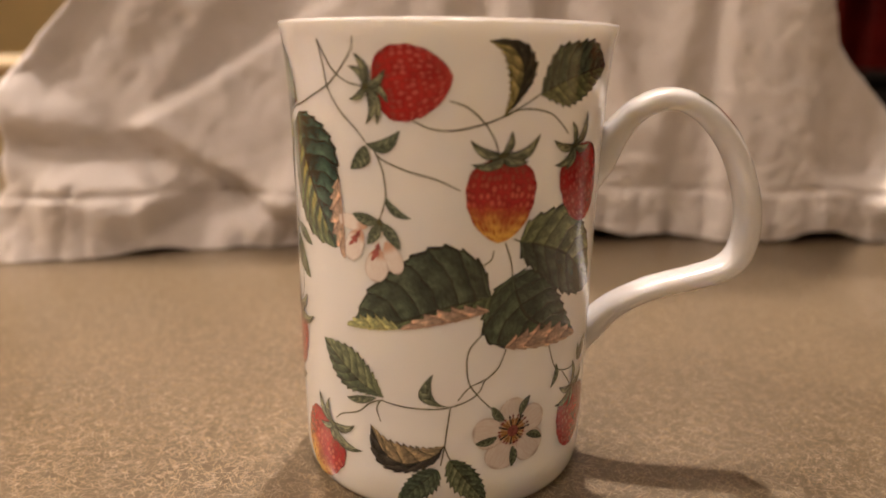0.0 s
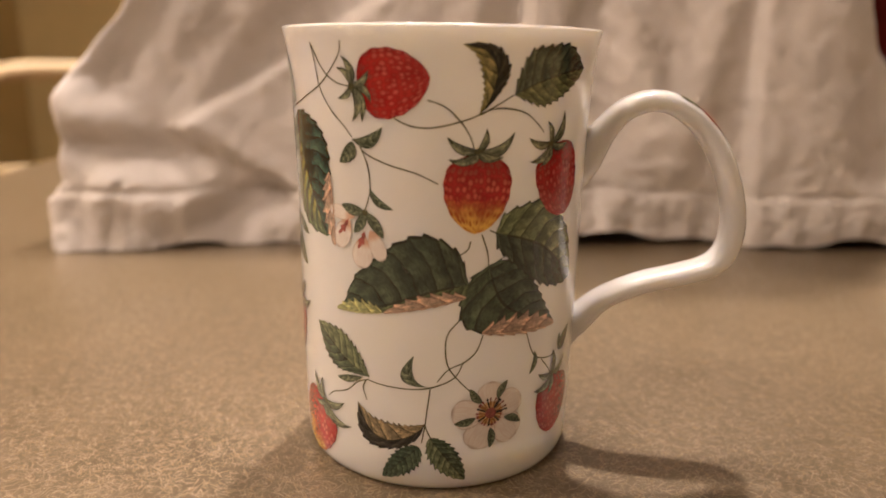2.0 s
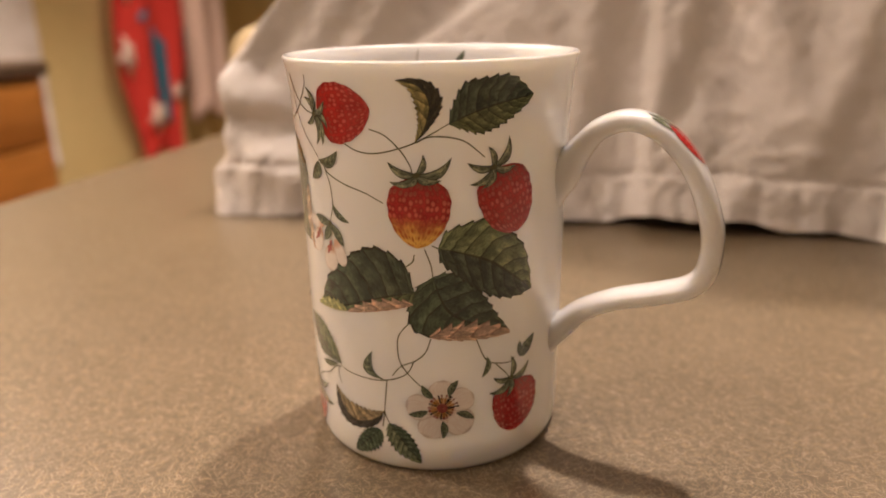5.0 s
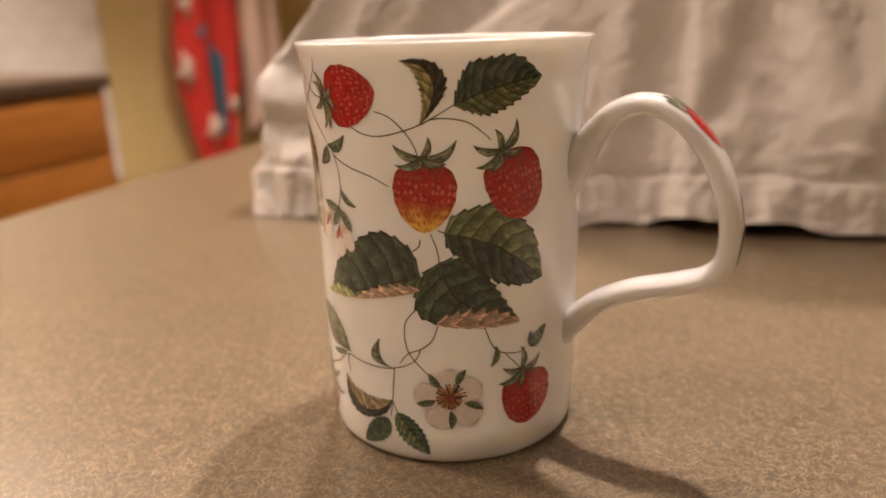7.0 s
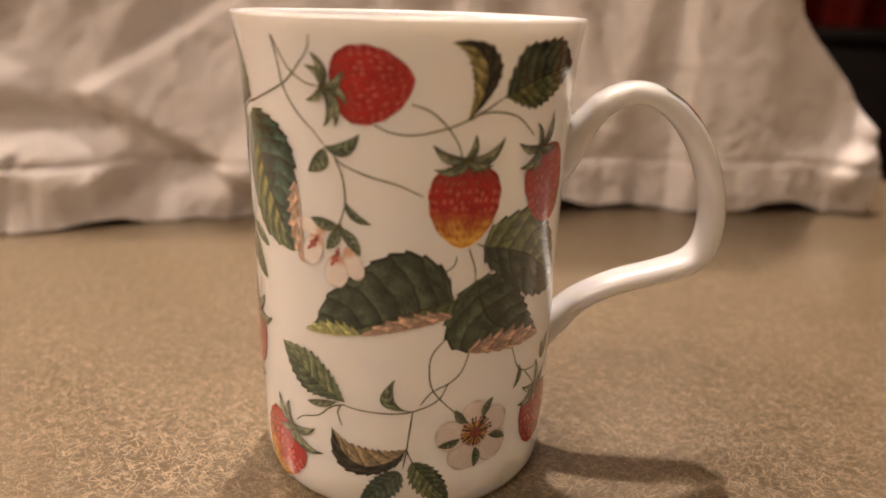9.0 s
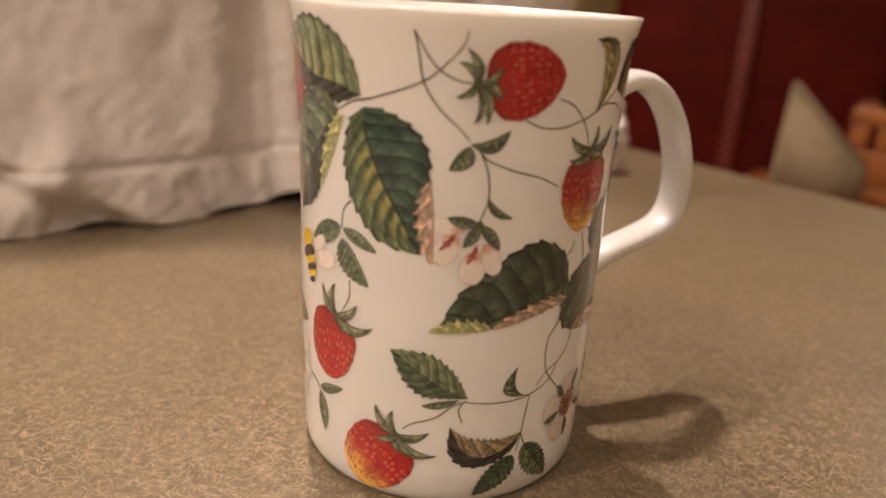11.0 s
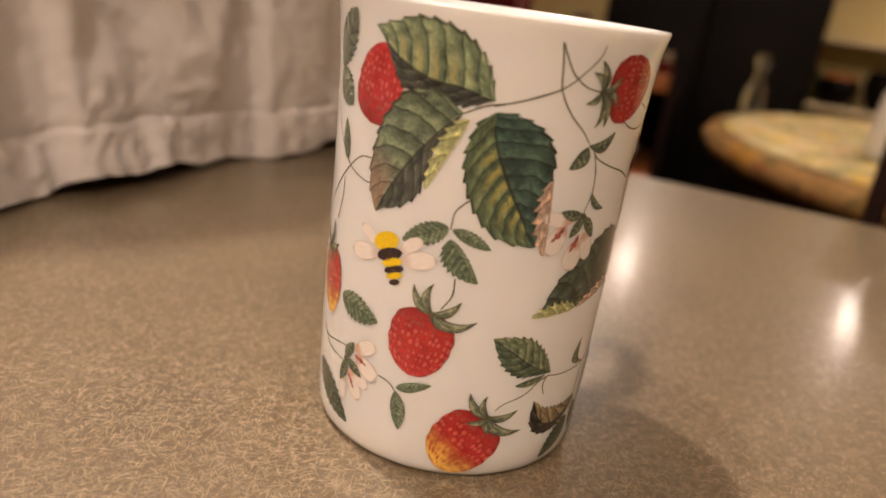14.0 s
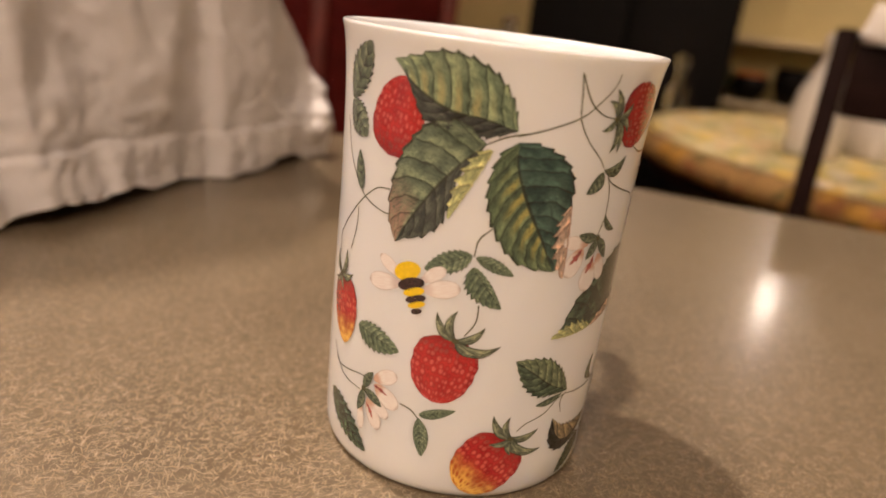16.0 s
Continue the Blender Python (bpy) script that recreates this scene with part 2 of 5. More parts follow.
GLAZE = glaze_material()
LAMINATE = laminate_material()
LINEN = linen_material()
STEM = ink("print_stem", (0.085, 0.085, 0.045))
RED_INK = ink("print_stamen", (0.25, 0.060, 0.050), 0.5)
HEART_INK = ink("print_blossom_heart", (0.60, 0.40, 0.22), 0.35)
THROAT_INK = ink("print_throat", (0.36, 0.10, 0.09), 0.5)
BROWN_INK = ink("print_anther", (0.34, 0.16, 0.05), 0.5)
YELLOW_INK = ink("print_yellow", (0.80, 0.55, 0.01), 0.12)
DARK_INK = ink("print_dark", (0.035, 0.016, 0.018), 0.4)
PETAL = petal_material("print_petal", (0.55, 0.26, 0.14))
PALE_OVAL = petal_material("print_pale_oval", (0.61, 0.49, 0.47))
BERRY = {"red": berry_material("print_berry", False), "ripening": berry_material("print_ripening_berry", True)}
VEIN = (0.018, 0.020, 0.014)
LEAF = {
    "dark_light": leaf_material("print_leaf_dark_light", (0.055, 0.068, 0.052), (0.115, 0.120, 0.062), VEIN, None, 9.0),
    "gold": leaf_material("print_leaf_gold", (0.26, 0.20, 0.09), (0.034, 0.030, 0.024), VEIN, None, 6.0),
    "streak": leaf_material("print_leaf_streak", (0.038, 0.066, 0.056), (0.086, 0.108, 0.064), VEIN, (0.42, 0.37, 0.11), 9.0),
    "light_dark": leaf_material("print_leaf_light_dark", (0.046, 0.048, 0.046), (0.180, 0.205, 0.130), VEIN, (0.40, 0.37, 0.17), 8.0),
    "green_dark": leaf_material("print_leaf_green_dark", (0.050, 0.052, 0.048), (0.125, 0.142, 0.098), VEIN, None, 8.0, -1, (0.36, 0.21, 0.165)),
    "grey": leaf_material("print_leaf_grey", (0.130, 0.138, 0.098), (0.090, 0.100, 0.072), VEIN, None, 5.0, rim=0.86),
    "sage": leaf_material("print_leaf_sage", (0.140, 0.158, 0.108), (0.105, 0.124, 0.084), VEIN),
    "sage_dark": leaf_material("print_leaf_sage_dark", (0.062, 0.080, 0.054), (0.140, 0.152, 0.092), VEIN),
    "dark": leaf_material("print_leaf_dark", (0.044, 0.060, 0.047), (0.054, 0.074, 0.050), VEIN, None, 7.0),
    "mid": leaf_material("print_leaf_mid", (0.066, 0.086, 0.056), (0.050, 0.070, 0.048), VEIN),
    "curl": leaf_material("print_leaf_curl", (0.036, 0.030, 0.028), (0.29, 0.20, 0.125), VEIN, None, 6.0),
    "big": leaf_material("print_leaf_big", (0.082, 0.098, 0.055), (0.048, 0.062, 0.046), VEIN, None, 8.0),
    "light_deep": leaf_material("print_leaf_light_deep", (0.130, 0.142, 0.075), (0.046, 0.058, 0.046), VEIN, None, 8.0),
    "sepal": leaf_material("print_sepal", (0.215, 0.205, 0.140), (0.125, 0.122, 0.088), VEIN, None, 1.3, rim=0.70),
    "light": leaf_material("print_leaf_light", (0.110, 0.135, 0.060), (0.135, 0.160, 0.075), VEIN, (0.40, 0.37, 0.16), 7.0, -1),
    "pink": leaf_material("print_leaf_pink", (0.42, 0.26, 0.21), (0.46, 0.29, 0.23), (0.22, 0.11, 0.085), None, 4.0),
    "yellow": leaf_material("print_leaf_yellow", (0.42, 0.38, 0.19), (0.38, 0.35, 0.17), (0.20, 0.17, 0.07), None, 4.0),
}
WALL_PAINT = plain("ochre_wall_paint", (0.52, 0.415, 0.19), 0.75, 0.06, 4.0, bump=0.1)
CEILING_PAINT = plain("white_ceiling_paint", (0.78, 0.74, 0.66), 0.85, 0.04, 5.0)
FLOOR_WOOD = wood_material("oak_floor", (0.12, 0.06, 0.025), (0.24, 0.13, 0.06))
MAPLE = wood_material("honey_maple", (0.33, 0.125, 0.022), (0.46, 0.19, 0.040), (3, 3, 30), 0.35, 0.3)
PINE = wood_material("orange_pine", (0.21, 0.065, 0.014), (0.32, 0.110, 0.026), (4, 30, 30), 0.45, 0.1)
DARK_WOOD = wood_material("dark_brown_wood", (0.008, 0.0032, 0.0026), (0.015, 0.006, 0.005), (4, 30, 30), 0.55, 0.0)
BLACK_LACQUER = plain("black_brown_lacquer", (0.0045, 0.0032, 0.0027), 0.55, 0.3, 12)
WHITE_TILE = plain("white_tile_glaze", (0.74, 0.72, 0.69), 0.25, 0.03, 20)
GROUT = plain("grey_grout", (0.64, 0.61, 0.57), 0.9, 0.08, 60)
STONE_TOP = plain("brown_stone_top", (0.085, 0.055, 0.035), 0.5, 0.3, 60)
RED_COTTON = plain("red_cotton", (0.58, 0.035, 0.025), 0.9, 0.15, 90, bump=0.2)
PALE_COTTON = plain("pale_pink_cotton", (0.66, 0.50, 0.42), 0.9, 0.1, 90, bump=0.2)
BLUE_COTTON = plain("blue_cotton", (0.02, 0.20, 0.32), 0.9, 0.15, 90)
NAVY_COTTON = plain("dark_cotton", (0.04, 0.03, 0.04), 0.9, 0.15, 90)
CREAM_PAINT = plain("cream_paint", (0.47, 0.37, 0.215), 0.45, 0.08, 20)
OXBLOOD = plain("oxblood_leather", (0.070, 0.0050, 0.0035), 0.6, 0.35, 12)
GREEN_TIN = plain("green_enamel", (0.032, 0.040, 0.004), 0.4, 0.15, 20)
PAPER = plain("white_paper", (0.55, 0.50, 0.44), 0.8, 0.06, 30)
WHITE_CERAMIC = plain("white_ceramic", (0.74, 0.70, 0.65), 0.2, 0.04, 20)
RED_WOOD = plain("red_stained_wood", (0.115, 0.012, 0.006), 0.5, 0.3, 20)
WHITE_COTTON = plain("white_cotton", (0.72, 0.67, 0.62), 0.85, 0.06, 40, bump=0.2)
KRAFT = plain("kraft_paper", (0.17, 0.125, 0.075), 0.85, 0.12, 40)
STEEL = plain("brushed_nickel", (0.6, 0.57, 0.52), 0.25, 0.05, 90, metal=1.0)
for dull in (DARK_WOOD, BLACK_LACQUER, OXBLOOD):
    dull.node_tree.nodes["Principled BSDF"].inputs["Specular IOR Level"].default_value = 0.07


# ---- building helpers ----
def mesh_object(name, bm, material, smooth=True):
    me = bpy.data.meshes.new(name)
    bm.normal_update()
    bm.to_mesh(me)
    bm.free()
    me.materials.append(material)
    if smooth:
        for p in me.polygons:
            p.use_smooth = True
    return new(name, me)


def part(name, bm, material, parent, label="", smooth=True):
    ob = mesh_object(name, bm, material, smooth)
    ob.parent = parent
    return tagged(ob, label)


def thing(name, label, category, at=(0, 0, 0), turn=0.0, group="", kind=""):
    ob = new(name)
    ob.empty_display_size = 0.05
    ob.matrix_world = pose(*at, 0, 0, turn)
    return tagged(ob, label, category, group, kind)


def block(bm, x0, x1, y0, y1, z0, z1, bevel=0.004, turn=None):
    """A bevelled block added to bm."""
    made = bmesh.ops.create_cube(bm, size=1.0)["verts"]
    m = Matrix.Translation(((x0 + x1) / 2, (y0 + y1) / 2, (z0 + z1) / 2)) @ Matrix.Diagonal((x1 - x0, y1 - y0, z1 - z0, 1))
    bmesh.ops.transform(bm, matrix=(turn @ m) if turn else m, verts=made)
    if bevel:
        edges = list({e for v in made for e in v.link_edges})
        bmesh.ops.bevel(bm, geom=edges, offset=bevel, segments=2, affect="EDGES", profile=0.6)
    return bm


def boxed(x0, x1, y0, y1, z0, z1, bevel=0.004):
    return block(bmesh.new(), x0, x1, y0, y1, z0, z1, bevel)


def lathe(profile, segments=48, bm=None, at=(0, 0, 0)):
    """A turned shape from (radius, height) pairs, closed where the radius is nought."""
    bm = bm or bmesh.new()
    rings = []
    for r, z in profile:
        if r < 1e-6:
            rings.append([bm.verts.new((at[0], at[1], at[2] + z))])
        else:
            rings.append([bm.verts.new((at[0] + r * math.cos(2 * math.pi * k / segments), at[1] + r * math.sin(2 * math.pi * k / segments), at[2] + z)) for k in range(segments)])
    for a, b in zip(rings, rings[1:]):
        for k in range(segments):
            j = (k + 1) % segments
            quad = [a[k % len(a)], a[j % len(a)], b[j % len(b)], b[k % len(b)]]
            quad = list(dict.fromkeys(quad))
            if len(quad) > 2:
                bm.faces.new(quad)
    return bm


def spline(points, count):
    """Evenly spaced points on a smooth curve through the given ones."""
    p = [np.array(q, float) for q in points]
    p = [2 * p[0] - p[1]] + p + [2 * p[-1] - p[-2]]
    fine = []
    for a, b, c, d in zip(p, p[1:], p[2:], p[3:]):
        for t in np.linspace(0, 1, 16, endpoint=False):
            fine.append(0.5 * (2 * b + (c - a) * t + (2 * a - 5 * b + 4 * c - d) * t * t + (3 * b - a - 3 * c + d) * t ** 3))
    fine = np.array(fine + [p[-2]])
    run = np.concatenate([[0], np.cumsum(np.linalg.norm(np.diff(fine, axis=0), axis=1))])
    at = np.linspace(0, run[-1], count)
    return np.stack([np.interp(at, run, fine[:, k]) for k in range(fine.shape[1])], 1)


def tube(points, radius, sides=10, count=24, bm=None):
    """A round bar along a smooth curve, with closed ends."""
    bm = bm or bmesh.new()
    line = spline(points, count)
    rings = []
    for k, q in enumerate(line):
        way = Vector(line[min(k + 1, count - 1)] - line[max(k - 1, 0)]).normalized()
        side = way.cross(Vector((0.31, 0.17, 0.93))).normalized()
        up = side.cross(way)
        rings.append([bm.verts.new(Vector(q) + radius * (side * math.cos(2 * math.pi * j / sides) + up * math.sin(2 * math.pi * j / sides))) for j in range(sides)])
    for a, b in zip(rings, rings[1:]):
        for j in range(sides):
            bm.faces.new((a[j], a[(j + 1) % sides], b[(j + 1) % sides], b[j]))
    bm.faces.new(rings[0][::-1])
    bm.faces.new(rings[-1])
    return bm


def sheet(grid, uv=True):
    """A mesh from rows of points, with the row as v and the column as u."""
    bm = bmesh.new()
    layer = bm.loops.layers.uv.new("UVMap")
    rows = [[bm.verts.new(q) for q in row] for row in grid]
    n, m = len(rows), len(rows[0])
    for i in range(n - 1):
        for j in range(m - 1):
            f = bm.faces.new((rows[i][j], rows[i][j + 1], rows[i + 1][j + 1], rows[i + 1][j]))
            for loop, (a, b) in zip(f.loops, ((j, i), (j + 1, i), (j + 1, i + 1), (j, i + 1))):
                loop[layer].uv = (a / (m - 1), b / (n - 1))
    return bm


# ---- the room ----
TURN = 8.8          # the counter and the room stand at this angle to the cup's handle
ROOM = pose(0, 0, 0, 0, 0, TURN)


def setting(name, bm, material, label, category, smooth=False):
    ob = mesh_object(name, bm, material, smooth)
    ob.matrix_world = ROOM
    return tagged(ob, label, category, kind="structure")


WEST, EAST, SOUTH, NORTH = -2.05, 5.2, -3.2, 4.2
setting("floor", boxed(WEST - 0.1, EAST + 0.1, SOUTH - 0.1, NORTH + 0.1, FLOOR - 0.05, FLOOR, 0), FLOOR_WOOD, "dark oak board floor of the kitchen", "floor")
setting("ceiling", boxed(WEST - 0.1, EAST + 0.1, SOUTH - 0.1, NORTH + 0.1, CEILING, CEILING + 0.1, 0), CEILING_PAINT, "white painted ceiling with recessed lamps", "ceiling")
setting("wall_west", boxed(WEST - 0.1, WEST, SOUTH, NORTH, FLOOR, CEILING, 0), WALL_PAINT, "ochre painted kitchen wall", "wall")
setting("wall_east", boxed(EAST, EAST + 0.1, SOUTH, NORTH, FLOOR, CEILING, 0), WALL_PAINT, "ochre painted dining room wall", "wall")
setting("wall_south", boxed(WEST - 0.1, EAST + 0.1, SOUTH - 0.1, SOUTH, FLOOR, CEILING, 0), WALL_PAINT, "ochre painted wall behind the counter", "wall")
setting("wall_north", boxed(WEST - 0.1, EAST + 0.1, NORTH, NORTH + 0.1, FLOOR, CEILING, 0), WALL_PAINT, "ochre painted wall at the room's end", "wall")
# every lamp gets a fixture, the added fill lamps too
for x, y, watts, cone in LAMPS:
    lamp = thing("ceiling_light", "round recessed ceiling lamp with a white ring, out of view, some added as fill", "ceiling light", (x, y, CEILING), 0, "ceiling lamps")
    part("ring", lathe([(0.062, 0.0), (0.085, -0.002), (0.088, -0.008), (0.070, -0.010), (0.062, -0.006), (0.062, 0.0)], 32), WHITE_CERAMIC, lamp)
    part("socket", lathe([(0.0, 0.0), (0.022, 0.0), (0.022, -0.010), (0.0, -0.010)], 20), STEEL, lamp)

# ---- the counter ----
counter = thing("counter", "brown-grey laminate counter with a rounded edge", "counter", (0, 0, 0), TURN, kind="structure")
part("countertop", boxed(-0.338, 0.370, -1.6, 1.15, -0.040, 0.0, 0.006), LAMINATE, counter, "brown-grey laminate top with pale fibre print", False)
part("cabinet_body", boxed(-0.29, 0.30, -1.55, 1.10, FLOOR + 0.08, -0.042, 0.003), MAPLE, counter, smooth=False)
part("plinth", boxed(-0.25, 0.26, -1.50, 1.05, FLOOR, FLOOR + 0.08, 0.002), DARK_WOOD, counter, smooth=False)

# ---- the cup ----
HEIGHT = 0.1045
WALL = [(0.0, 0.0326), (0.0006, 0.0334), (0.0018, 0.0341), (0.005, 0.0346), (0.012, 0.03485), (0.022, 0.03510), (0.040, 0.03535), (0.060, 0.03545),
        (0.072, 0.03565), (0.082, 0.03595), (0.090, 0.03630), (0.096, 0.03675), (0.100, 0.03720), (0.1025, 0.03765), (0.1040, 0.03810)]
WALL_Z, WALL_R = spline(WALL, 90).T


def radius_at(z):
    return float(np.interp(z, WALL_Z, WALL_R))


cup = thing("mug", "white bone china mug printed with strawberries, leaves and blossoms", "mug")
outside = [(radius_at(z), z) for z in np.concatenate([np.linspace(0, 0.006, 10), np.linspace(0.007, 0.1038, 70)])]
lip = [(0.0381, 0.1041), (0.0378, 0.10445), (0.0374, 0.1045), (0.0369, 0.1043), (0.0365, 0.1037)]
inside = [(radius_at(z) - 0.0020, z) for z in np.linspace(0.102, 0.008, 50)] + [(0.029, 0.0052), (0.024, 0.0045), (0.0, 0.0042)]
foot = [(0.0, 0.0016), (0.028, 0.0016), (0.0295, 0.0004), (0.0310, 0.0)]
part("body", lathe(foot + outside + lip + inside, 192), GLAZE, cup, "white glazed china body flaring at the rim")

ARCH = [(0.0310, 0.0735), (0.0355, 0.0760), (0.0400, 0.0815), (0.0446, 0.0862), (0.0506, 0.0886), (0.0566, 0.0878), (0.0628, 0.0836), (0.0683, 0.0763),
        (0.0720, 0.0670), (0.0733, 0.0592), (0.0723, 0.0520), (0.0686, 0.0478), (0.0614, 0.0452), (0.0512, 0.0423), (0.0425, 0.0380), (0.0372, 0.0330), (0.0315, 0.0290)]
ARCH_N = 90
ARCH_LINE = spline(ARCH, ARCH_N)


def on_handle(u, angle, lift=0.0):
    """A point of the handle's skin: u along it from the upper joint, angle round it from its outer side."""
    f = min(max(u, 0.0), 1.0) * (ARCH_N - 1)
    k = min(int(f), ARCH_N - 2)
    c = ARCH_LINE[k] + (ARCH_LINE[k + 1] - ARCH_LINE[k]) * (f - k)
    way = ARCH_LINE[min(k + 2, ARCH_N - 1)] - ARCH_LINE[max(k - 1, 0)]
    way = way / np.linalg.norm(way)
    out = np.array((-way[1], way[0]))
    flare = math.exp(-u / 0.05) + math.exp(-(1 - u) / 0.055)
    thick = 0.00225 + 0.0005 * math.sin(math.pi * u) + 0.0034 * flare
    wide = 0.0042 + 0.0009 * math.sin(math.pi * u) + 0.0024 * flare
    ca, sa = math.cos(angle), math.sin(angle)
    if ca < 0:
        thick += 0.0045 * math.exp(-u / 0.055) * -ca          # the pad below the upper joint
    q = c + out * (thick + lift) * math.copysign(abs(ca) ** 0.85, ca)
    x, y, z = q[0], (wide + lift) * math.copysign(abs(sa) ** 0.85, sa), q[1]
    near = (radius_at(z) - 0.0006) / math.hypot(x, y)       # the ends lie against the cup's wall
    return Vector((x * near, y * near, z)) if near > 1 else Vector((x, y, z))


bm = bmesh.new()
rings = [[bm.verts.new(on_handle(k / 109, 2 * math.pi * j / 28)) for j in range(28)] for k in range(110)]
for a, b in zip(rings, rings[1:]):
    for j in range(28):
        bm.faces.new((a[j], b[j], b[(j + 1) % 28], a[(j + 1) % 28]))
part("handle", bm, GLAZE, cup, "curved white china handle with a small print")


# ---- the print on the cup: s runs round the wall, z up it, both in millimetres ----
def on_wall(s, z, layer):
    a = s / 35.0 - math.pi / 2
    r = radius_at(z / 1000) + 0.00004 + 0.000035 * layer
    return Vector((r * math.cos(a), r * math.sin(a), z / 1000))


def skin(name, grid, layer, material, parent, place=on_wall, label=""):
    return part(name, sheet([[place(q[0], q[1], layer) for q in row] for row in grid]), material, parent, label)


def blade(s0, z0, s1, z1, left, right, bend, peak, teeth, length=120, across=8, sharp=0.75, depth=0.24):
    """Rows of points of a leaf shape from its base to its tip."""
    base, tip = np.array((s0, z0)), np.array((s1, z1))
    way = tip - base
    size = np.linalg.norm(way)
    way = way / size
    side = np.array((-way[1], way[0]))
    power = math.log(0.5) / math.log(peak)
    grid = []
    us = np.linspace(0.004, 0.996, length)
    for e in np.linspace(-1, 1, 2 * across + 1):
        row = []
        for u in us:
            w = math.sin(math.pi * u ** power) ** sharp
            if teeth:
                saw = (u * teeth) % 1.0
                w *= 1 + depth * (saw ** 1.5 - 0.45) * abs(e) ** 5
            half = (left if e > 0 else right) * w + 0.03
            lean = 0.05 * size * abs(e) ** 2 * (1 - u) * math.sin(math.pi * u)
            row.append(base + way * (u * size - lean) + side * (bend * 4 * u * (1 - u) + e * half))
        grid.append(row)
    return grid


def leaf(s0, z0, s1, z1, left, right, bend, peak, style, layer=2, teeth=9):
    left, right = max(0.95 * left, 0.35), max(0.95 * right, 0.35)
    return skin("leaf_print", blade(s0, z0, s1, z1, left, right, bend, peak, teeth), layer, LEAF[style], cup)


def drawn_leaf(rib, left, right, style, layer=2, teeth=11):
    """A leaf between two drawn edges, each running from the base to the tip of its rib."""
    n, across = 150, 8
    mid = spline(rib, n)
    edges = [spline([rib[0]] + side + [rib[-1]], n) for side in (right, left)]
    grid = []
    for e in np.linspace(-1, 1, 2 * across + 1):
        row = []
        for k in range(n):
            u = k / (n - 1)
            edge = edges[1 if e > 0 else 0][k]
            saw = (u * teeth + 0.35 * math.sin(5 * u + teeth)) % 1.0
            depth = min(0.20, 0.75 / (0.01 + np.linalg.norm(edge - mid[k])))
            reach = abs(e) * (1 + depth * (saw ** 1.5 - 0.45) * abs(e) ** 5)
            row.append(mid[k] + (edge - mid[k]) * reach)
        grid.append(row)
    return skin("leaf_print", grid, layer, LEAF[style], cup)


def leaflet(s0, z0, s1, z1, left, right, bend, peak, style, layer=2, parent=None, name="leaflet_print", place=on_wall):
    if min(left, right) < 0.25:
        bend += (left - right) * 0.55
        left = right = max(0.35, 0.42 * max(left, right))
    return skin(name, blade(s0, z0, s1, z1, left, right, bend, peak, 0, 24, 3, 0.8), layer, LEAF[style], parent or cup, place)


def fold(s0, z0, s1, z1, left, right, bend, peak, style, layer=4):
    return skin("leaf_fold_print", blade(s0, z0, s1, z1, max(0.85 * left, 0.4), max(0.85 * right, 0.4), bend, peak, 7, 120, 6, 0.6, 0.5), layer, LEAF[style], cup)


def stem(*points, width=0.30, layer=1, place=on_wall):
    line = spline(points, max(10, 6 * len(points)))
    rows = [[], [], []]
    for k, q in enumerate(line):
        way = line[min(k + 1, len(line) - 1)] - line[max(k - 1, 0)]
        way = way / np.linalg.norm(way)
        half = 0.5 * width * (1.15 - 0.5 * abs(k / (len(line) - 1) - 0.4))
        for row, e in zip(rows, (-1, 0, 1)):
            row.append(q + np.array((-way[1], way[0])) * half * e)
    return skin("stem_print", rows, layer, STEM, cup, place)


def berry(s0, z0, s1, z1, left, right, style, heart=None, tips=(), layer=3, taper=0.0, place=on_wall):
    base, tip = np.array((s0, z0)), np.array((s1, z1))
    way = tip - base
    size = np.linalg.norm(way)
    way = way / size
    side = np.array((-way[1], way[0]))
    rows = []
    for e in np.linspace(-1, 1, 15):
        row = []
        for u in np.linspace(0.0, 1.0, 36):
            w = max(0.0, 1 - ((0.38 - u) / 0.38) ** 2.6) ** 0.52 if u < 0.38 else max(0.0, 1 - ((u - 0.38) / 0.62) ** (2.5 - 0.9 * taper)) ** (0.55 + 0.2 * taper)
            w = max(w, 0.02) * (1 + 0.015 * math.sin(31 * u + 4 * e))
            row.append(base + way * (u * size) + side * e * w * (left if e > 0 else right))
        rows.append(row)
    fruit = skin("strawberry_print", rows, layer, BERRY[style], cup, place, "red strawberry print" if style == "red" else "red strawberry print with a yellow tip")
    for k, (s, z) in enumerate(tips):
        reach = math.hypot(s - heart[0], z - heart[1])
        curl = math.copysign(0.13 + 0.05 * (k % 2), -(z - heart[1]) * way[0] + (s - heart[0]) * way[1]) * reach      # sepals bend back from the fruit
        leaflet(*heart, s, z, 0.09 * reach + 0.34, 0.09 * reach + 0.34, 1.25 * curl, 0.40, "sepal", layer + 2, fruit, "sepal_print", place)
    if heart:
        skin("calyx_print", disc(*heart, 0.8, 0.6), layer + 3, STEM, fruit, place)
    return fruit


def disc(s, z, a, b, turn=0.0):
    c, d = math.cos(radians(turn)), math.sin(radians(turn))
    rows = []
    for r in np.linspace(0.02, 1, 5):
        row = []
        for k in np.linspace(0, 2 * math.pi, 25):
            x, y = a * r * math.cos(k), b * r * math.sin(k)
            row.append((s + x * c - y * d, z + x * d + y * c))
        rows.append(row)
    return rows


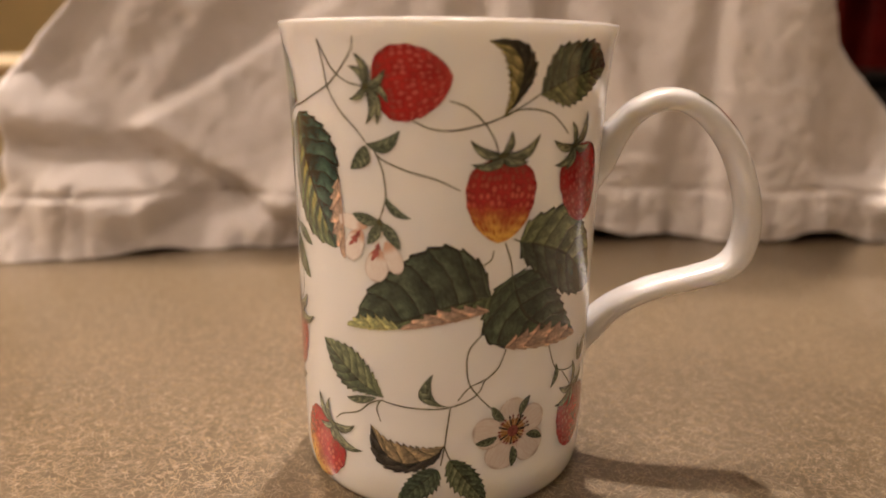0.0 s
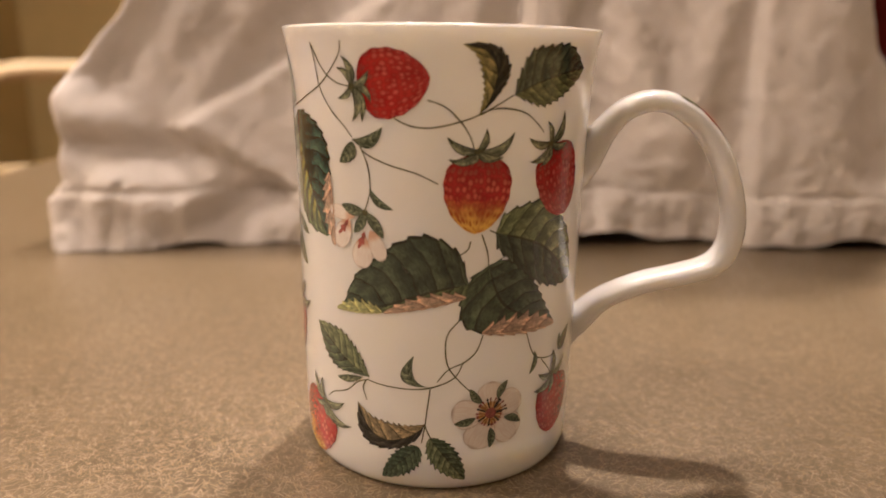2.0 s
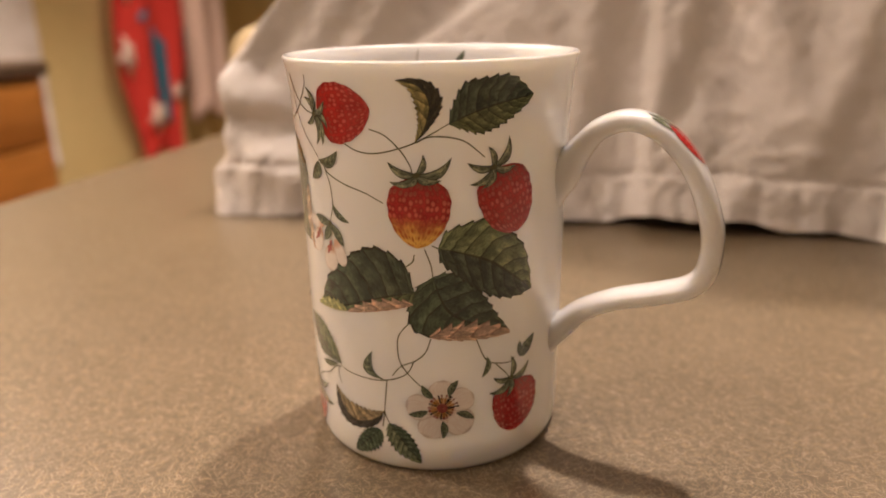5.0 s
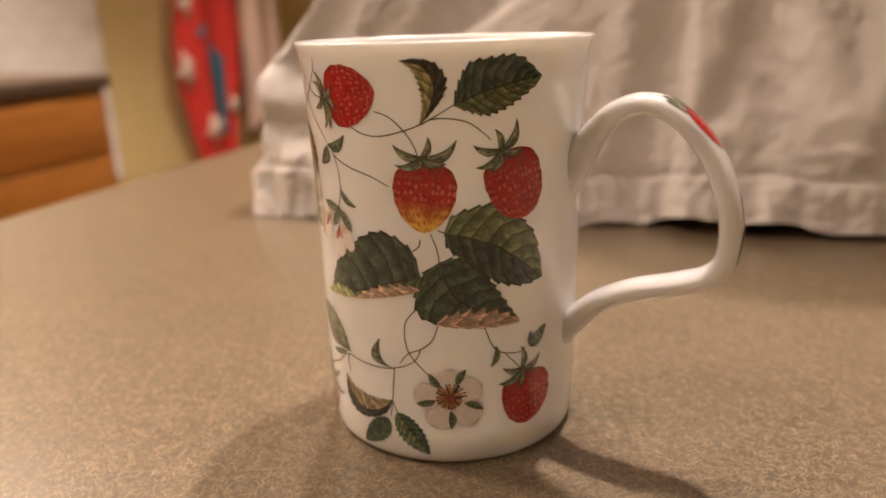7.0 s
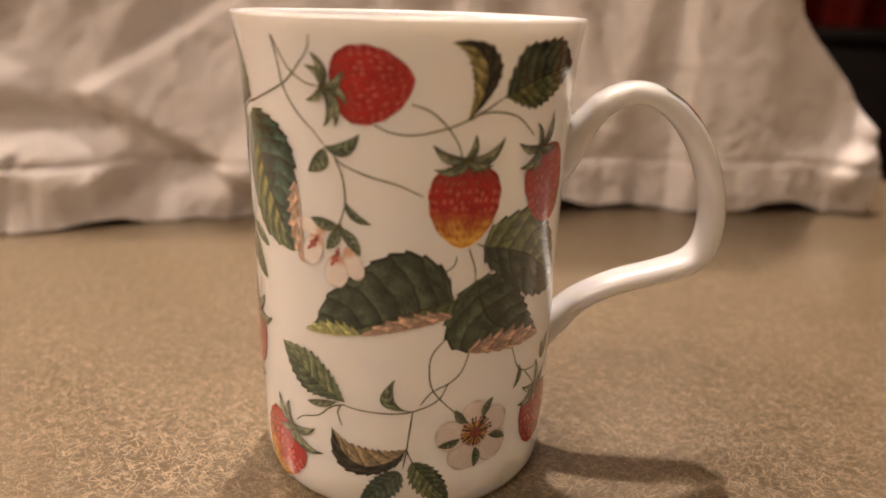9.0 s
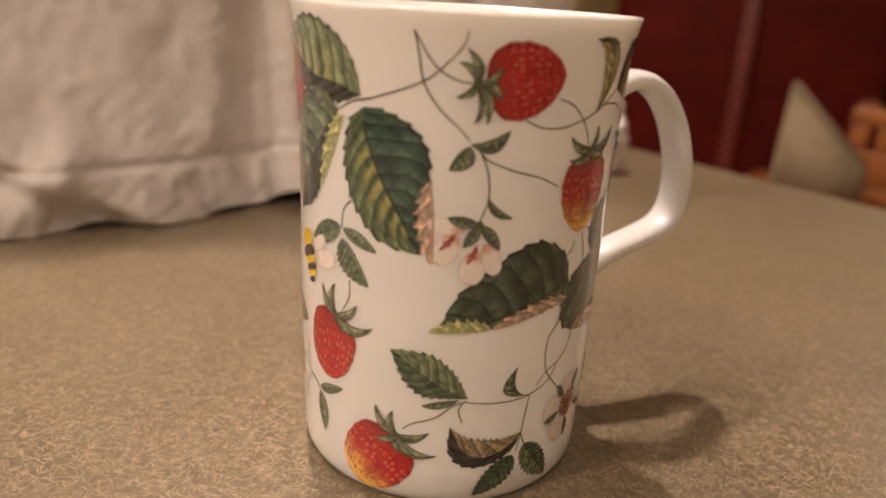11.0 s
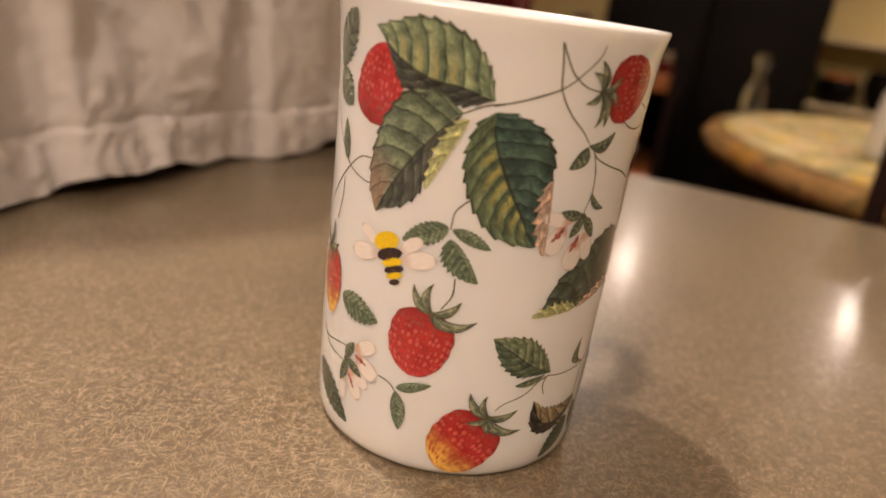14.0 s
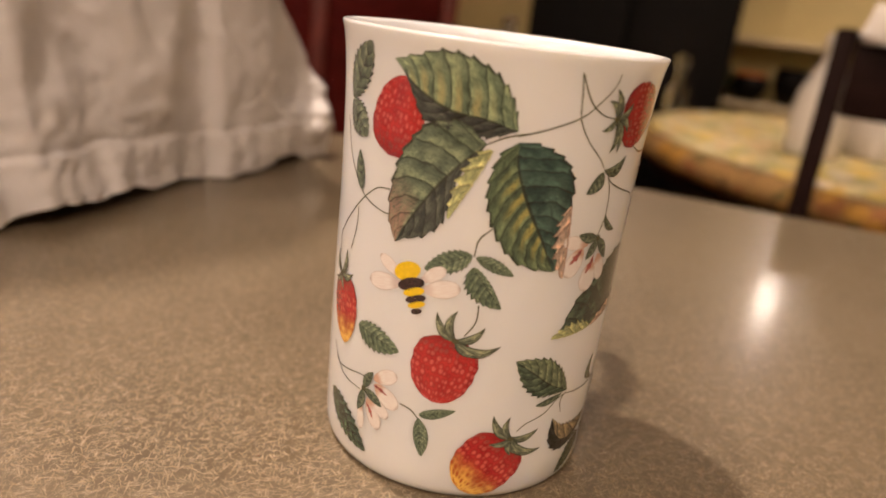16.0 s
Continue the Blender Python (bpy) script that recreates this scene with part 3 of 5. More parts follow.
drawn_leaf([(17.8, 90.8), (23.5, 93.3), (29.8, 95.0), (38.1, 96.3)], [(18.2, 94.1), (20.9, 99.6), (25.6, 100.8), (32.0, 100.9)], [(20.4, 89.6), (25.0, 88.4), (30.6, 90.4), (36.3, 94.1)], 'dark_light')
drawn_leaf([(10.4, 86.8), (12.5, 90.0), (13.7, 95.3), (11.4, 99.3), (6.8, 100.6)], [(11.2, 91.1), (10.7, 95.3), (9.5, 98.4), (8.2, 99.6)], [(13.1, 89.4), (15.8, 93.2), (16.4, 96.6), (14.2, 100.0), (10.3, 101.0)], 'gold')
drawn_leaf([(-36.5, 86.1), (-35.9, 80.7), (-32.7, 73.3), (-28.1, 65.4), (-24.6, 58.8)], [(-32.5, 86.2), (-26.6, 83.7), (-23.3, 79.1), (-22.9, 74.2), (-22.9, 66.6), (-23.4, 60.1)], [(-39.9, 83.1), (-41.4, 75.9), (-39.6, 68.3), (-34.9, 61.8), (-30.1, 59.5)], 'streak')
fold(-22.9, 73.6, -21.7, 57.1, 0.0, 3.5, 0.0, 0.49, 'pink')
drawn_leaf([(-37.0, 88.2), (-43.5, 89.7), (-50.2, 90.3), (-57.1, 93.3), (-63.4, 98.6)], [(-43.0, 86.1), (-49.7, 86.5), (-55.9, 87.9), (-58.2, 91.4), (-60.7, 96.0)], [(-38.5, 93.9), (-42.1, 98.6), (-47.3, 101.3), (-53.1, 101.8), (-57.8, 100.3)], 'light_dark')
drawn_leaf([(-42.6, 85.0), (-47.2, 80.0), (-52.3, 73.4), (-56.9, 66.1), (-59.9, 60.5)], [(-43.7, 82.9), (-47.2, 77.3), (-48.5, 71.1), (-50.0, 66.4), (-53.9, 63.0), (-57.2, 62.0)], [(-48.0, 88.9), (-54.6, 87.4), (-60.0, 80.6), (-62.5, 71.5), (-62.0, 64.7)], 'green_dark')
fold(-41.3, 83.9, -48.4, 68.3, 0.0, 3.3, 0.0, 0.40, 'yellow')
leaf(-78.3, 88.2, -69.9, 101.1, 4.5, 3.9, 0.0, 0.50, 'grey')
leaf(-78.4, 87.7, -70.6, 81.2, 3.6, 3.9, 0.0, 0.50, 'grey')
leaflet(-71.5, 68.8, -73.4, 77.8, 2.1, 1.4, 0.0, 0.47, 'grey')
leaf(-42.4, 61.3, -52.2, 56.4, 2.6, 2.5, 0.0, 0.45, 'sage')
leaf(-41.6, 61.0, -33.2, 57.7, 1.7, 1.3, 0.0, 0.47, 'sage')
leaf(-41.9, 58.8, -34.8, 50.0, 1.2, 4.3, 0.0, 0.41, 'sage')
leaf(-68.5, 37.7, -55.9, 35.4, 3.0, 3.7, 0.0, 0.45, 'sage')
leaf(-79.5, 15.5, -62.9, 5.7, 4.0, 4.0, 0.0, 0.45, 'dark')
leaflet(-49.5, 20.5, -47.8, 10.6, 2.1, 1.5, 0.0, 0.49, 'sage')
leaflet(-49.4, 21.3, -41.2, 24.2, 1.1, 1.4, 0.0, 0.41, 'sage')
drawn_leaf([(-12.8, 27.7), (-19.0, 30.4), (-24.8, 34.4), (-29.5, 37.6)], [(-18.1, 27.6), (-22.5, 27.8), (-26.4, 30.8), (-28.4, 34.7)], [(-15.5, 33.1), (-20.2, 37.3), (-25.6, 38.0)], 'sage_dark')
leaflet(-14.5, 27.4, -22.4, 25.5, 1.3, 0.5, 0.0, 0.56, 'grey')
drawn_leaf([(0.3, 17.8), (-2.6, 14.8), (-8.5, 12.7), (-13.0, 14.7), (-16.2, 20.8)], [(-1.4, 14.0), (-5.2, 11.4), (-9.9, 10.3), (-14.2, 11.5), (-16.4, 15.2)], [(-3.9, 17.2), (-8.5, 17.4), (-12.6, 18.3)], 'curl')
leaf(-1.1, 11.9, -10.1, 2.9, 3.6, 2.8, 0.0, 0.41, 'mid')
leaf(1.3, 14.3, 9.6, 3.3, 3.1, 3.8, 0.0, 0.45, 'sage_dark')
leaflet(1.3, 26.9, -2.3, 34.3, 2.0, 1.0, 3.1, 0.62, 'grey')
drawn_leaf([(9.3, 51.0), (2.6, 49.4), (-3.2, 47.4), (-10.0, 44.9), (-20.7, 42.6)], [(8.4, 47.9), (2.7, 47.3), (-3.2, 45.7), (-8.8, 43.7), (-14.8, 43.8)], [(7.5, 57.6), (2.5, 61.3), (-2.7, 61.5), (-9.3, 57.7), (-16.1, 51.4), (-18.9, 45.8)], 'big')
fold(8.9, 47.9, -9.0, 43.6, 0.0, 2.9, 0.0, 0.46, 'pink')
fold(-9.4, 43.7, -21.7, 42.5, 0.0, 3.0, 0.0, 0.48, 'yellow')
drawn_leaf([(13.7, 55.0), (15.2, 50.0), (17.7, 45.6), (23.1, 42.4), (32.9, 39.0)], [(17.3, 56.1), (22.6, 53.7), (26.7, 48.4), (30.3, 42.7)], [(9.7, 52.2), (7.5, 46.7), (8.8, 41.0), (16.2, 38.9), (24.4, 39.0)], 'dark')
fold(12.5, 39.5, 33.2, 38.2, 4.5, 1.0, 0.0, 0.49, 'pink')
drawn_leaf([(15.0, 62.1), (20.7, 60.5), (27.5, 57.8), (33.5, 53.4), (40.1, 48.2)], [(16.9, 66.1), (22.7, 68.1), (28.0, 68.0), (36.4, 61.3), (39.0, 54.7)], [(15.7, 58.3), (20.6, 53.9), (27.4, 49.0), (34.3, 47.3)], 'light_deep')
leaflet(-16.1, 81.2, -8.9, 84.0, 0.0, 3.2, 0.0, 0.51, 'grey')
leaflet(-15.9, 80.7, -19.7, 76.0, 2.5, 0.8, 0.0, 0.42, 'grey')
leaflet(-12.1, 71.2, -6.8, 66.9, 0.0, 2.0, 0.0, 0.52, 'grey')
leaflet(26.7, 33.0, 25.4, 27.3, 1.9, 0.0, 0.0, 0.53, 'grey')
leaflet(36.3, 30.6, 41.6, 35.5, 1.4, 2.0, 0.0, 0.41, 'grey')
leaflet(36.3, 30.9, 36.5, 34.8, 0.7, 0.7, 0.0, 0.50, 'grey')
berry(-14.2, 91.8, 0.8, 94.2, 7.1, 7.0, 'red', (-15.7, 92.0), [(-17.7, 98.2), (-19.1, 95.7), (-19.2, 89.5), (-15.8, 84.8), (-13.4, 84.9), (-11.1, 88.9), (-11.5, 95.3)], taper=0.55)
berry(11.3, 78.9, 10.3, 62.1, 7.2, 7.3, 'ripening', (10.5, 79.5), [(4.2, 82.5), (4.4, 77.9), (12.1, 84.2), (18.3, 83.5), (14.1, 77.5), (7.9, 77.0), (16.0, 78.2)], taper=0.45)
berry(29.5, 80.5, 34.9, 64.3, 7.2, 7.4, 'red', (27.9, 80.6), [(21.8, 82.0), (22.3, 76.9), (26.6, 85.4), (31.7, 87.5), (33.6, 80.5), (25.3, 75.8)])
berry(34.1, 24.5, 35.8, 9.4, 8.5, 6.4, 'red', (33.7, 25.3), [(28.5, 26.5), (27.2, 22.4), (33.6, 31.4), (39.6, 28.5), (32.6, 20.0)])
berry(-43.3, 42.0, -46.8, 25.5, 6.8, 7.8, 'red', (-43.5, 41.4), [(-48.1, 47.4), (-43.7, 48.5), (-37.5, 45.4), (-33.5, 41.2), (-37.9, 38.4)])
berry(-26.8, 16.8, -37.8, 3.1, 7.6, 8.6, 'ripening', (-27.4, 17.5), [(-32.5, 23.8), (-28.4, 23.3), (-20.4, 19.2), (-18.4, 13.5), (-32.5, 16.1), (-23.1, 13.0), (-26.9, 12.9)])
berry(-63.8, 78.8, -59.6, 95.6, 6.9, 6.2, 'red', layer=1, taper=0.25)
berry(-77.0, 47.3, -74.0, 30.2, 6.0, 6.0, 'ripening', (-78.2, 46.7), [(-76.3, 53.4), (-81.0, 52.0), (-72.3, 48.5), (-82.5, 44.8), (-76.2, 43.1)], taper=0.5)
stem((-37.0, 87.2), (-31.2, 89.2), (-24.6, 92.1), (-20.8, 95.5), (-18.2, 98.7), (-17.7, 101.1))
stem((-26.6, 100.7), (-25.8, 97.1), (-24.7, 91.5), (-21.7, 87.1), (-18.1, 83.9), (-16.1, 81.6))
stem((-26.6, 100.7), (-23.4, 95.4), (-19.8, 92.8), (-16.0, 92.0))
stem((-14.2, 79.7), (-12.3, 78.1), (-7.6, 76.3), (-2.0, 74.8), (2.6, 72.7))
stem((-13.9, 79.5), (-12.4, 75.8), (-11.9, 71.2), (-12.4, 68.8), (-13.5, 65.8))
stem((-6.4, 85.9), (-3.1, 84.5), (1.2, 84.2), (6.5, 85.4), (10.3, 86.8), (14.3, 88.9), (17.8, 91.0))
stem((0.3, 89.7), (3.8, 88.4), (7.1, 85.2), (9.1, 81.9), (9.8, 79.1))
stem((10.7, 86.8), (13.1, 88.0), (16.7, 88.1), (20.8, 87.1), (23.9, 84.8), (25.8, 83.0))
stem((9.5, 60.5), (9.0, 58.7), (7.0, 57.2))
stem((11.9, 61.9), (13.3, 57.8), (13.7, 54.1))
stem((13.6, 62.7), (16.8, 61.2))
stem((7.7, 43.0), (5.1, 39.7), (4.6, 35.9), (5.3, 31.9), (7.8, 28.4), (12.1, 23.9))
stem((12.9, 39.1), (11.5, 35.4), (9.0, 33.0), (5.3, 31.2), (2.9, 28.3))
stem((8.7, 33.0), (6.6, 29.2), (1.7, 26.9), (-3.3, 26.2), (-9.7, 26.4), (-13.5, 27.0))
stem((1.4, 26.6), (0.7, 21.2), (0.3, 17.5))
stem((0.3, 17.5), (1.2, 15.0), (3.1, 12.2))
stem((0.3, 17.5), (-0.5, 12.9))
stem((-13.1, 27.1), (-16.1, 25.8), (-19.4, 22.9), (-24.0, 21.0), (-26.2, 19.2))
stem((-13.8, 26.8), (-14.6, 24.8), (-13.7, 21.9))
stem((24.0, 37.9), (25.9, 33.1), (28.1, 30.9), (32.8, 29.9), (35.0, 30.9))
stem((29.3, 30.2), (32.0, 27.3), (33.4, 25.4))
stem((-35.1, 87.9), (-38.8, 86.9), (-42.6, 84.9))
stem((-39.1, 67.7), (-41.5, 64.9), (-42.0, 61.0))
stem((-39.6, 50.4), (-39.7, 46.4), (-41.7, 42.8))
stem((-80.5, 84.0), (-78.3, 77.1), (-74.3, 71.6), (-69.6, 67.7), (-63.8, 66.1), (-62.1, 66.3))
stem((-62.5, 71.5), (-65.9, 71.0), (-69.7, 68.3), (-74.4, 63.7), (-80.8, 56.1), (-80.4, 51.2))
stem((-72.5, 64.9), (-72.7, 60.1), (-74.5, 54.1))
stem((-79.7, 28.3), (-75.9, 24.0), (-66.6, 25.4), (-64.5, 25.2))
stem((-78.3, 25.9), (-73.3, 22.2), (-66.2, 21.4))
stem((-54.3, 22.7), (-51.5, 22.0), (-49.3, 20.0))


def bloom(s, z, petals, sepals):
    """An open five-petalled blossom seen from the front."""
    flower = skin("blossom_print", disc(s, z, 2.9, 2.9), 5, HEART_INK, cup, label="white strawberry blossom print with a brown centre")
    for a, b in petals:
        reach = math.hypot(a - s, b - z)
        skin("petal_print", blade(s, z, a, b, 0.40 * reach, 0.40 * reach, 0.04 * reach, 0.66, 0, 26, 5, 0.55), 4, PETAL, flower)
    for a, b in sepals:
        mid = (s + (a - s) * 0.42, z + (b - z) * 0.42)
        leaflet(*mid, a, b, 0.95, 0.95, 0.4, 0.5, "grey", 6, flower, "sepal_print")
    for k in range(26):
        a = k * 2.399
        r = 2.6 + 1.3 * ((k * 0.618) % 1)
        end = (s + r * math.cos(a), z + r * math.sin(a))
        skin("stamen_print", blade(s + 1.1 * math.cos(a), z + 1.1 * math.sin(a), *end, 0.17, 0.17, 0.0, 0.5, 0, 8, 1), 7, BROWN_INK if k % 3 else DARK_INK, flower)
        skin("anther_print", disc(*end, 0.34, 0.24, 57 * a), 8, RED_INK if k % 3 else DARK_INK, flower)
    skin("pistil_print", disc(s, z, 1.35, 1.35), 8, RED_INK, flower)
    return flower


def nodding_bloom(node, sepals, petals, reds):
    """Half-open blossoms hanging below their calyx."""
    flower = skin("blossom_print", disc(*node, 0.7, 0.7), 7, STEM, cup, label="half-open white blossom print with red throats")
    for s0, z0, s1, z1, w in petals:
        skin("petal_print", blade(s0, z0, s1, z1, w, w, 0, 0.6, 0, 26, 5, 0.5), 4, PETAL, flower)
    for s0, z0, s1, z1, w in reds:
        skin("throat_print", blade(s0, z0, s1, z1, 0.42 * w, 0.42 * w, 0.25, 0.55, 3, 40, 5, 0.9, 0.9), 5, THROAT_INK, flower)
    for a, b in sepals:
        leaflet(*node, a, b, 1.2, 1.2, 0.3, 0.5, "grey", 6, flower, "sepal_print")
    return flower


bloom(15.3, 19.9, [(15.5, 27.7), (23.3, 22.8), (22.0, 12.6), (10.9, 11.4), (6.1, 20.7)], [(19.3, 27.5), (23.4, 16.1), (15.4, 11.0), (6.8, 17.9), (10.3, 26.4)])
nodding_bloom((-13.2, 65.8), [(-19.4, 66.9), (-16.1, 61.0), (-9.0, 60.5)],
              [(-16.0, 64.5, -23.2, 65.6, 1.6), (-17.5, 64.0, -21.0, 57.2, 2.4), (-13.6, 60.5, -14.5, 53.2, 2.6), (-12.0, 62.0, -9.2, 55.4, 1.9)],
              [(-17.6, 63.9, -20.6, 60.2, 1.5), (-13.4, 61.8, -15.2, 57.6, 1.5)])
nodding_bloom((-64.8, 22.5), [(-62.2, 27.7), (-66.4, 16.0), (-58.9, 19.9)],
              [(-62.0, 26.0, -55.6, 29.4, 1.9), (-61.5, 25.0, -54.8, 21.0, 2.3), (-62.5, 21.0, -57.0, 17.6, 1.7), (-63.5, 20.5, -59.5, 13.4, 1.9), (-65.5, 18.5, -65.0, 11.2, 1.2)],
              [(-62.0, 24.6, -57.8, 23.4, 0.9), (-63.8, 19.4, -61.3, 15.8, 0.9)])

# a striped oval with four pale wings of colour
motif = skin("striped_print", disc(-56.0, 54.9, 3.3, 2.1, 25), 4, YELLOW_INK, cup, label="yellow and dark striped oval print with pale ovals")
for s, z, a, b, material in ((-54.8, 52.2, 3.3, 1.45, DARK_INK), (-53.9, 50.6, 2.6, 1.0, YELLOW_INK), (-53.3, 49.1, 2.5, 0.95, DARK_INK), (-53.0, 47.8, 2.1, 0.75, YELLOW_INK), (-52.8, 46.3, 1.3, 0.7, DARK_INK)):
    skin("stripe_print", disc(s, z, a, b, 22), 5, material, motif)
for s0, z0, s1, z1, w in ((-56.8, 51.6, -66.0, 50.0, 2.1), (-56.9, 53.0, -63.4, 56.6, 1.5), (-52.4, 51.4, -43.8, 53.6, 2.1), (-52.9, 53.2, -47.4, 57.4, 1.5)):
    skin("pale_oval_print", blade(s0, z0, s1, z1, w, w, 0, 0.62, 0, 30, 5, 0.55), 3, PALE_OVAL, motif)


def inner_wall(s, z, layer):
    a = s / 35.0 - math.pi / 2
    r = radius_at(z / 1000) - 0.00206
    return Vector((r * math.cos(a), r * math.sin(a), z / 1000))


# a spray printed on the inside, just below the rim
stem((128.0, 103.0), (128.6, 99.5), (127.2, 94.0), (125.0, 88.0), place=inner_wall)
leaflet(118.0, 97.0, 114.0, 102.5, 0.9, 0.9, 0.4, 0.5, "grey", place=inner_wall)


# a strawberry and a leaf printed on the handle
def handle_skin(s, z, layer):
    return on_handle(s, z, 0.00005 + 0.000035 * layer)


def on_arch(name, u0, u1, spread, material, parent, shift=0.0, power=0.6, layer=1):
    rows = []
    for e in np.linspace(-1, 1, 11):
        rows.append([(u, shift + e * spread * (max(0.0, math.sin(math.pi * ((u - u0) / (u1 - u0)) ** 0.8)) ** power + 0.02)) for u in np.linspace(u0 + 1e-4, u1 - 1e-4, 26)])
    return skin(name, rows, layer, material, parent, handle_skin)


fruit = on_arch("strawberry_print", 0.285, 0.385, 0.80, BERRY["red"], cup)
for k, (u, shift) in enumerate(((0.252, 0.5), (0.248, -0.3), (0.262, 0.0), (0.258, -0.65), (0.270, 0.9))):
    on_arch("sepal_print", u, u + 0.045, 0.16, LEAF["sepal"], fruit, shift, 0.8, 2)
on_arch("leaf_print", 0.47, 0.545, 0.35, LEAF["sage"], cup, 0.25)
on_arch("leaf_print", 0.535, 0.60, 0.30, LEAF["grey"], cup, -0.2)


# ---- the white linen cloth draped behind the cup ----
HEM = [(-0.210, 0.152), (-0.165, 0.170), (-0.110, 0.192), (-0.040, 0.208), (0.040, 0.216), (0.120, 0.224), (0.190, 0.226), (0.258, 0.222)]
TOP = 0.42
FRONT = spline(HEM, 241)


def crease(x, z, x0, z0, x1, z1, width):
    """How near a place of the cloth is to a crease that runs from one place to another."""
    d = np.array((x1 - x0, z1 - z0))
    t = min(max(((x - x0) * d[0] + (z - z0) * d[1]) / (d @ d), 0.0), 1.0)
    return math.exp(-((x - x0 - t * d[0]) ** 2 + (z - z0 - t * d[1]) ** 2) / width ** 2)


FOLDS = [  # from, to (across, up), width, how far it stands out
    (-0.214, 0.075, -0.190, 0.068, 0.013, 0.005), (-0.205, 0.052, -0.150, 0.046, 0.008, -0.006), (-0.180, 0.030, -0.150, 0.022, 0.014, 0.007),
    (-0.135, 0.012, -0.110, 0.026, 0.009, -0.007), (-0.095, 0.010, -0.075, 0.030, 0.010, 0.006), (-0.190, 0.085, -0.150, 0.170, 0.012, -0.006),
    (-0.150, 0.075, -0.105, 0.150, 0.010, 0.004), (0.065, 0.030, 0.075, 0.240, 0.014, -0.005), (0.110, 0.045, 0.135, 0.150, 0.011, 0.005),
    (0.100, 0.060, 0.070, 0.140, 0.010, 0.004), (0.045, 0.060, 0.060, 0.130, 0.009, -0.004), (-0.010, 0.040, 0.000, 0.130, 0.011, 0.004), (0.240, 0.020, 0.258, 0.045, 0.010, 0.006),
]


def ease(x, lo, hi):
    t = min(max((x - lo) / (hi - lo), 0.0), 1.0)
    return t * t * (3 - 2 * t)


def side_of(x, z, x0, z0, x1, z1):
    """Signed distance of a place from the line through two others, positive to its right."""
    d = math.hypot(x1 - x0, z1 - z0)
    return ((x - x0) * (z1 - z0) - (z - z0) * (x1 - x0)) / d


def crinkle(x, z, seed):
    v = Vector((x, z, seed))
    return 1 - 2 * abs(noise.noise(v))


def cloth_place(u, z):
    """u: 0 to 1 along the front from its one corner to the other, 1 to 2 back along the rear."""
    x, y = FRONT[int(round((u if u <= 1 else 2 - u) * 240))]
    back = 0.0 if u <= 1 else 0.13 * math.sin(math.pi * (u - 1)) ** 0.45
    f = (x - HEM[0][0]) / (HEM[-1][0] - HEM[0][0])
    west = float(np.interp(z, (0.0, 0.025, 0.033, 0.045, 0.058, 0.076, 0.088, 0.104, 0.121, 0.16, TOP), (-0.206, -0.211, -0.205, -0.206, -0.206, -0.209, -0.203, -0.193, -0.180, -0.164, -0.13)))
    east = float(np.interp(z, (0.0, 0.02, 0.045, 0.072, 0.092, 0.106, 0.16, TOP), (0.258, 0.262, 0.259, 0.240, 0.220, 0.208, 0.190, 0.13)))
    west -= 0.006
    x = west + (east - west) * f
    turn = 0.020 + 0.030 * ease(z, 0.048, 0.028)        # the end turns away from the front, farther round at the hem
    bow = 1 - min(1.0, (x - west) / turn)
    y += 0.24 * turn * (1 - math.sqrt(1 - bow * bow))
    y = y + (0.44 - 0.22 * ease(f, 0.22, 0.5) - 0.12 * ease(f, 0.5, 0.85)) * 0.36 * (1 - math.exp(-z / 0.36)) + back * (1 - 0.5 * z / TOP)
    out = 0.0
    if back == 0.0:
        for x0, z0, x1, z1, width, size in FOLDS:
            out += 1.35 * size * crease(x, z, x0, z0, x1, z1, width)
        # a loose flap lying over the left of the front
        over = ease(side_of(x, z, -0.161, 0.061, -0.093, 0.107), -0.003, 0.008) * ease(-side_of(x, z, -0.161, 0.061, -0.104, 0.028), -0.004, 0.009) * ease(x, 0.02, -0.05)
        out += 0.014 * over
        # the hollow beside the right corner
        hollow = ease(x, 0.186 + 0.25 * max(0.0, 0.07 - z), 0.215) * ease(z, 0.028, 0.040)
        out -= 0.009 * hollow
        # standing seams
        for c, w in ((0.147, 0.004), (0.027, 0.005)):
            out += 0.009 * ease(x, c - w, c + w) - 0.009 * ease(x, c + 0.03, c + 0.10)
    out += 0.004 * noise.noise(Vector((x * 10, z * 7, back * 5 + 2.1)))
    out += 0.0016 * crinkle(x * 26 + z * 9, z * 15, 7.7) * ease(z, 0.0, 0.03) + 0.0015 * crinkle(x * 60 + z * 34, z * 40 - x * 12, 2.7)
    out += 0.0010 * crinkle(x * 110 - z * 60, z * 100, 5.2) + 0.0004 * noise.noise(Vector((x * 260, z * 190, 3.3)))
    seam = 0.0265 + 0.004 * noise.noise(Vector((x * 11, 4.4, 0.0))) + 0.0015 * noise.noise(Vector((x * 60, 8.4, 0.0)))
    if z < seam:                                    # the sewn hem: double cloth, puckered by its seam
        out += 0.0018 + 0.0024 * noise.noise(Vector((x * 75, z * 16, 1.0))) + 0.0012 * noise.noise(Vector((x * 190, z * 30, 6.0)))
    out -= 0.0016 * math.exp(-((z - seam - 0.001) / 0.0018) ** 2)
    if z < 0.034:
        out -= 0.0024 * math.exp(-((x + 0.184 - 0.15 * z) / 0.0016) ** 2)
    lift = 0.0006 + max(0.0, 0.0075 * math.exp(-((x - 0.060) / 0.055) ** 2) + 0.006 * math.exp(-((x - 0.205) / 0.02) ** 2) + 0.0035 * noise.noise(Vector((x * 45, 0.5, 9.0)))) * math.exp(-z / 0.02) * (1 if back == 0 else 0.3)
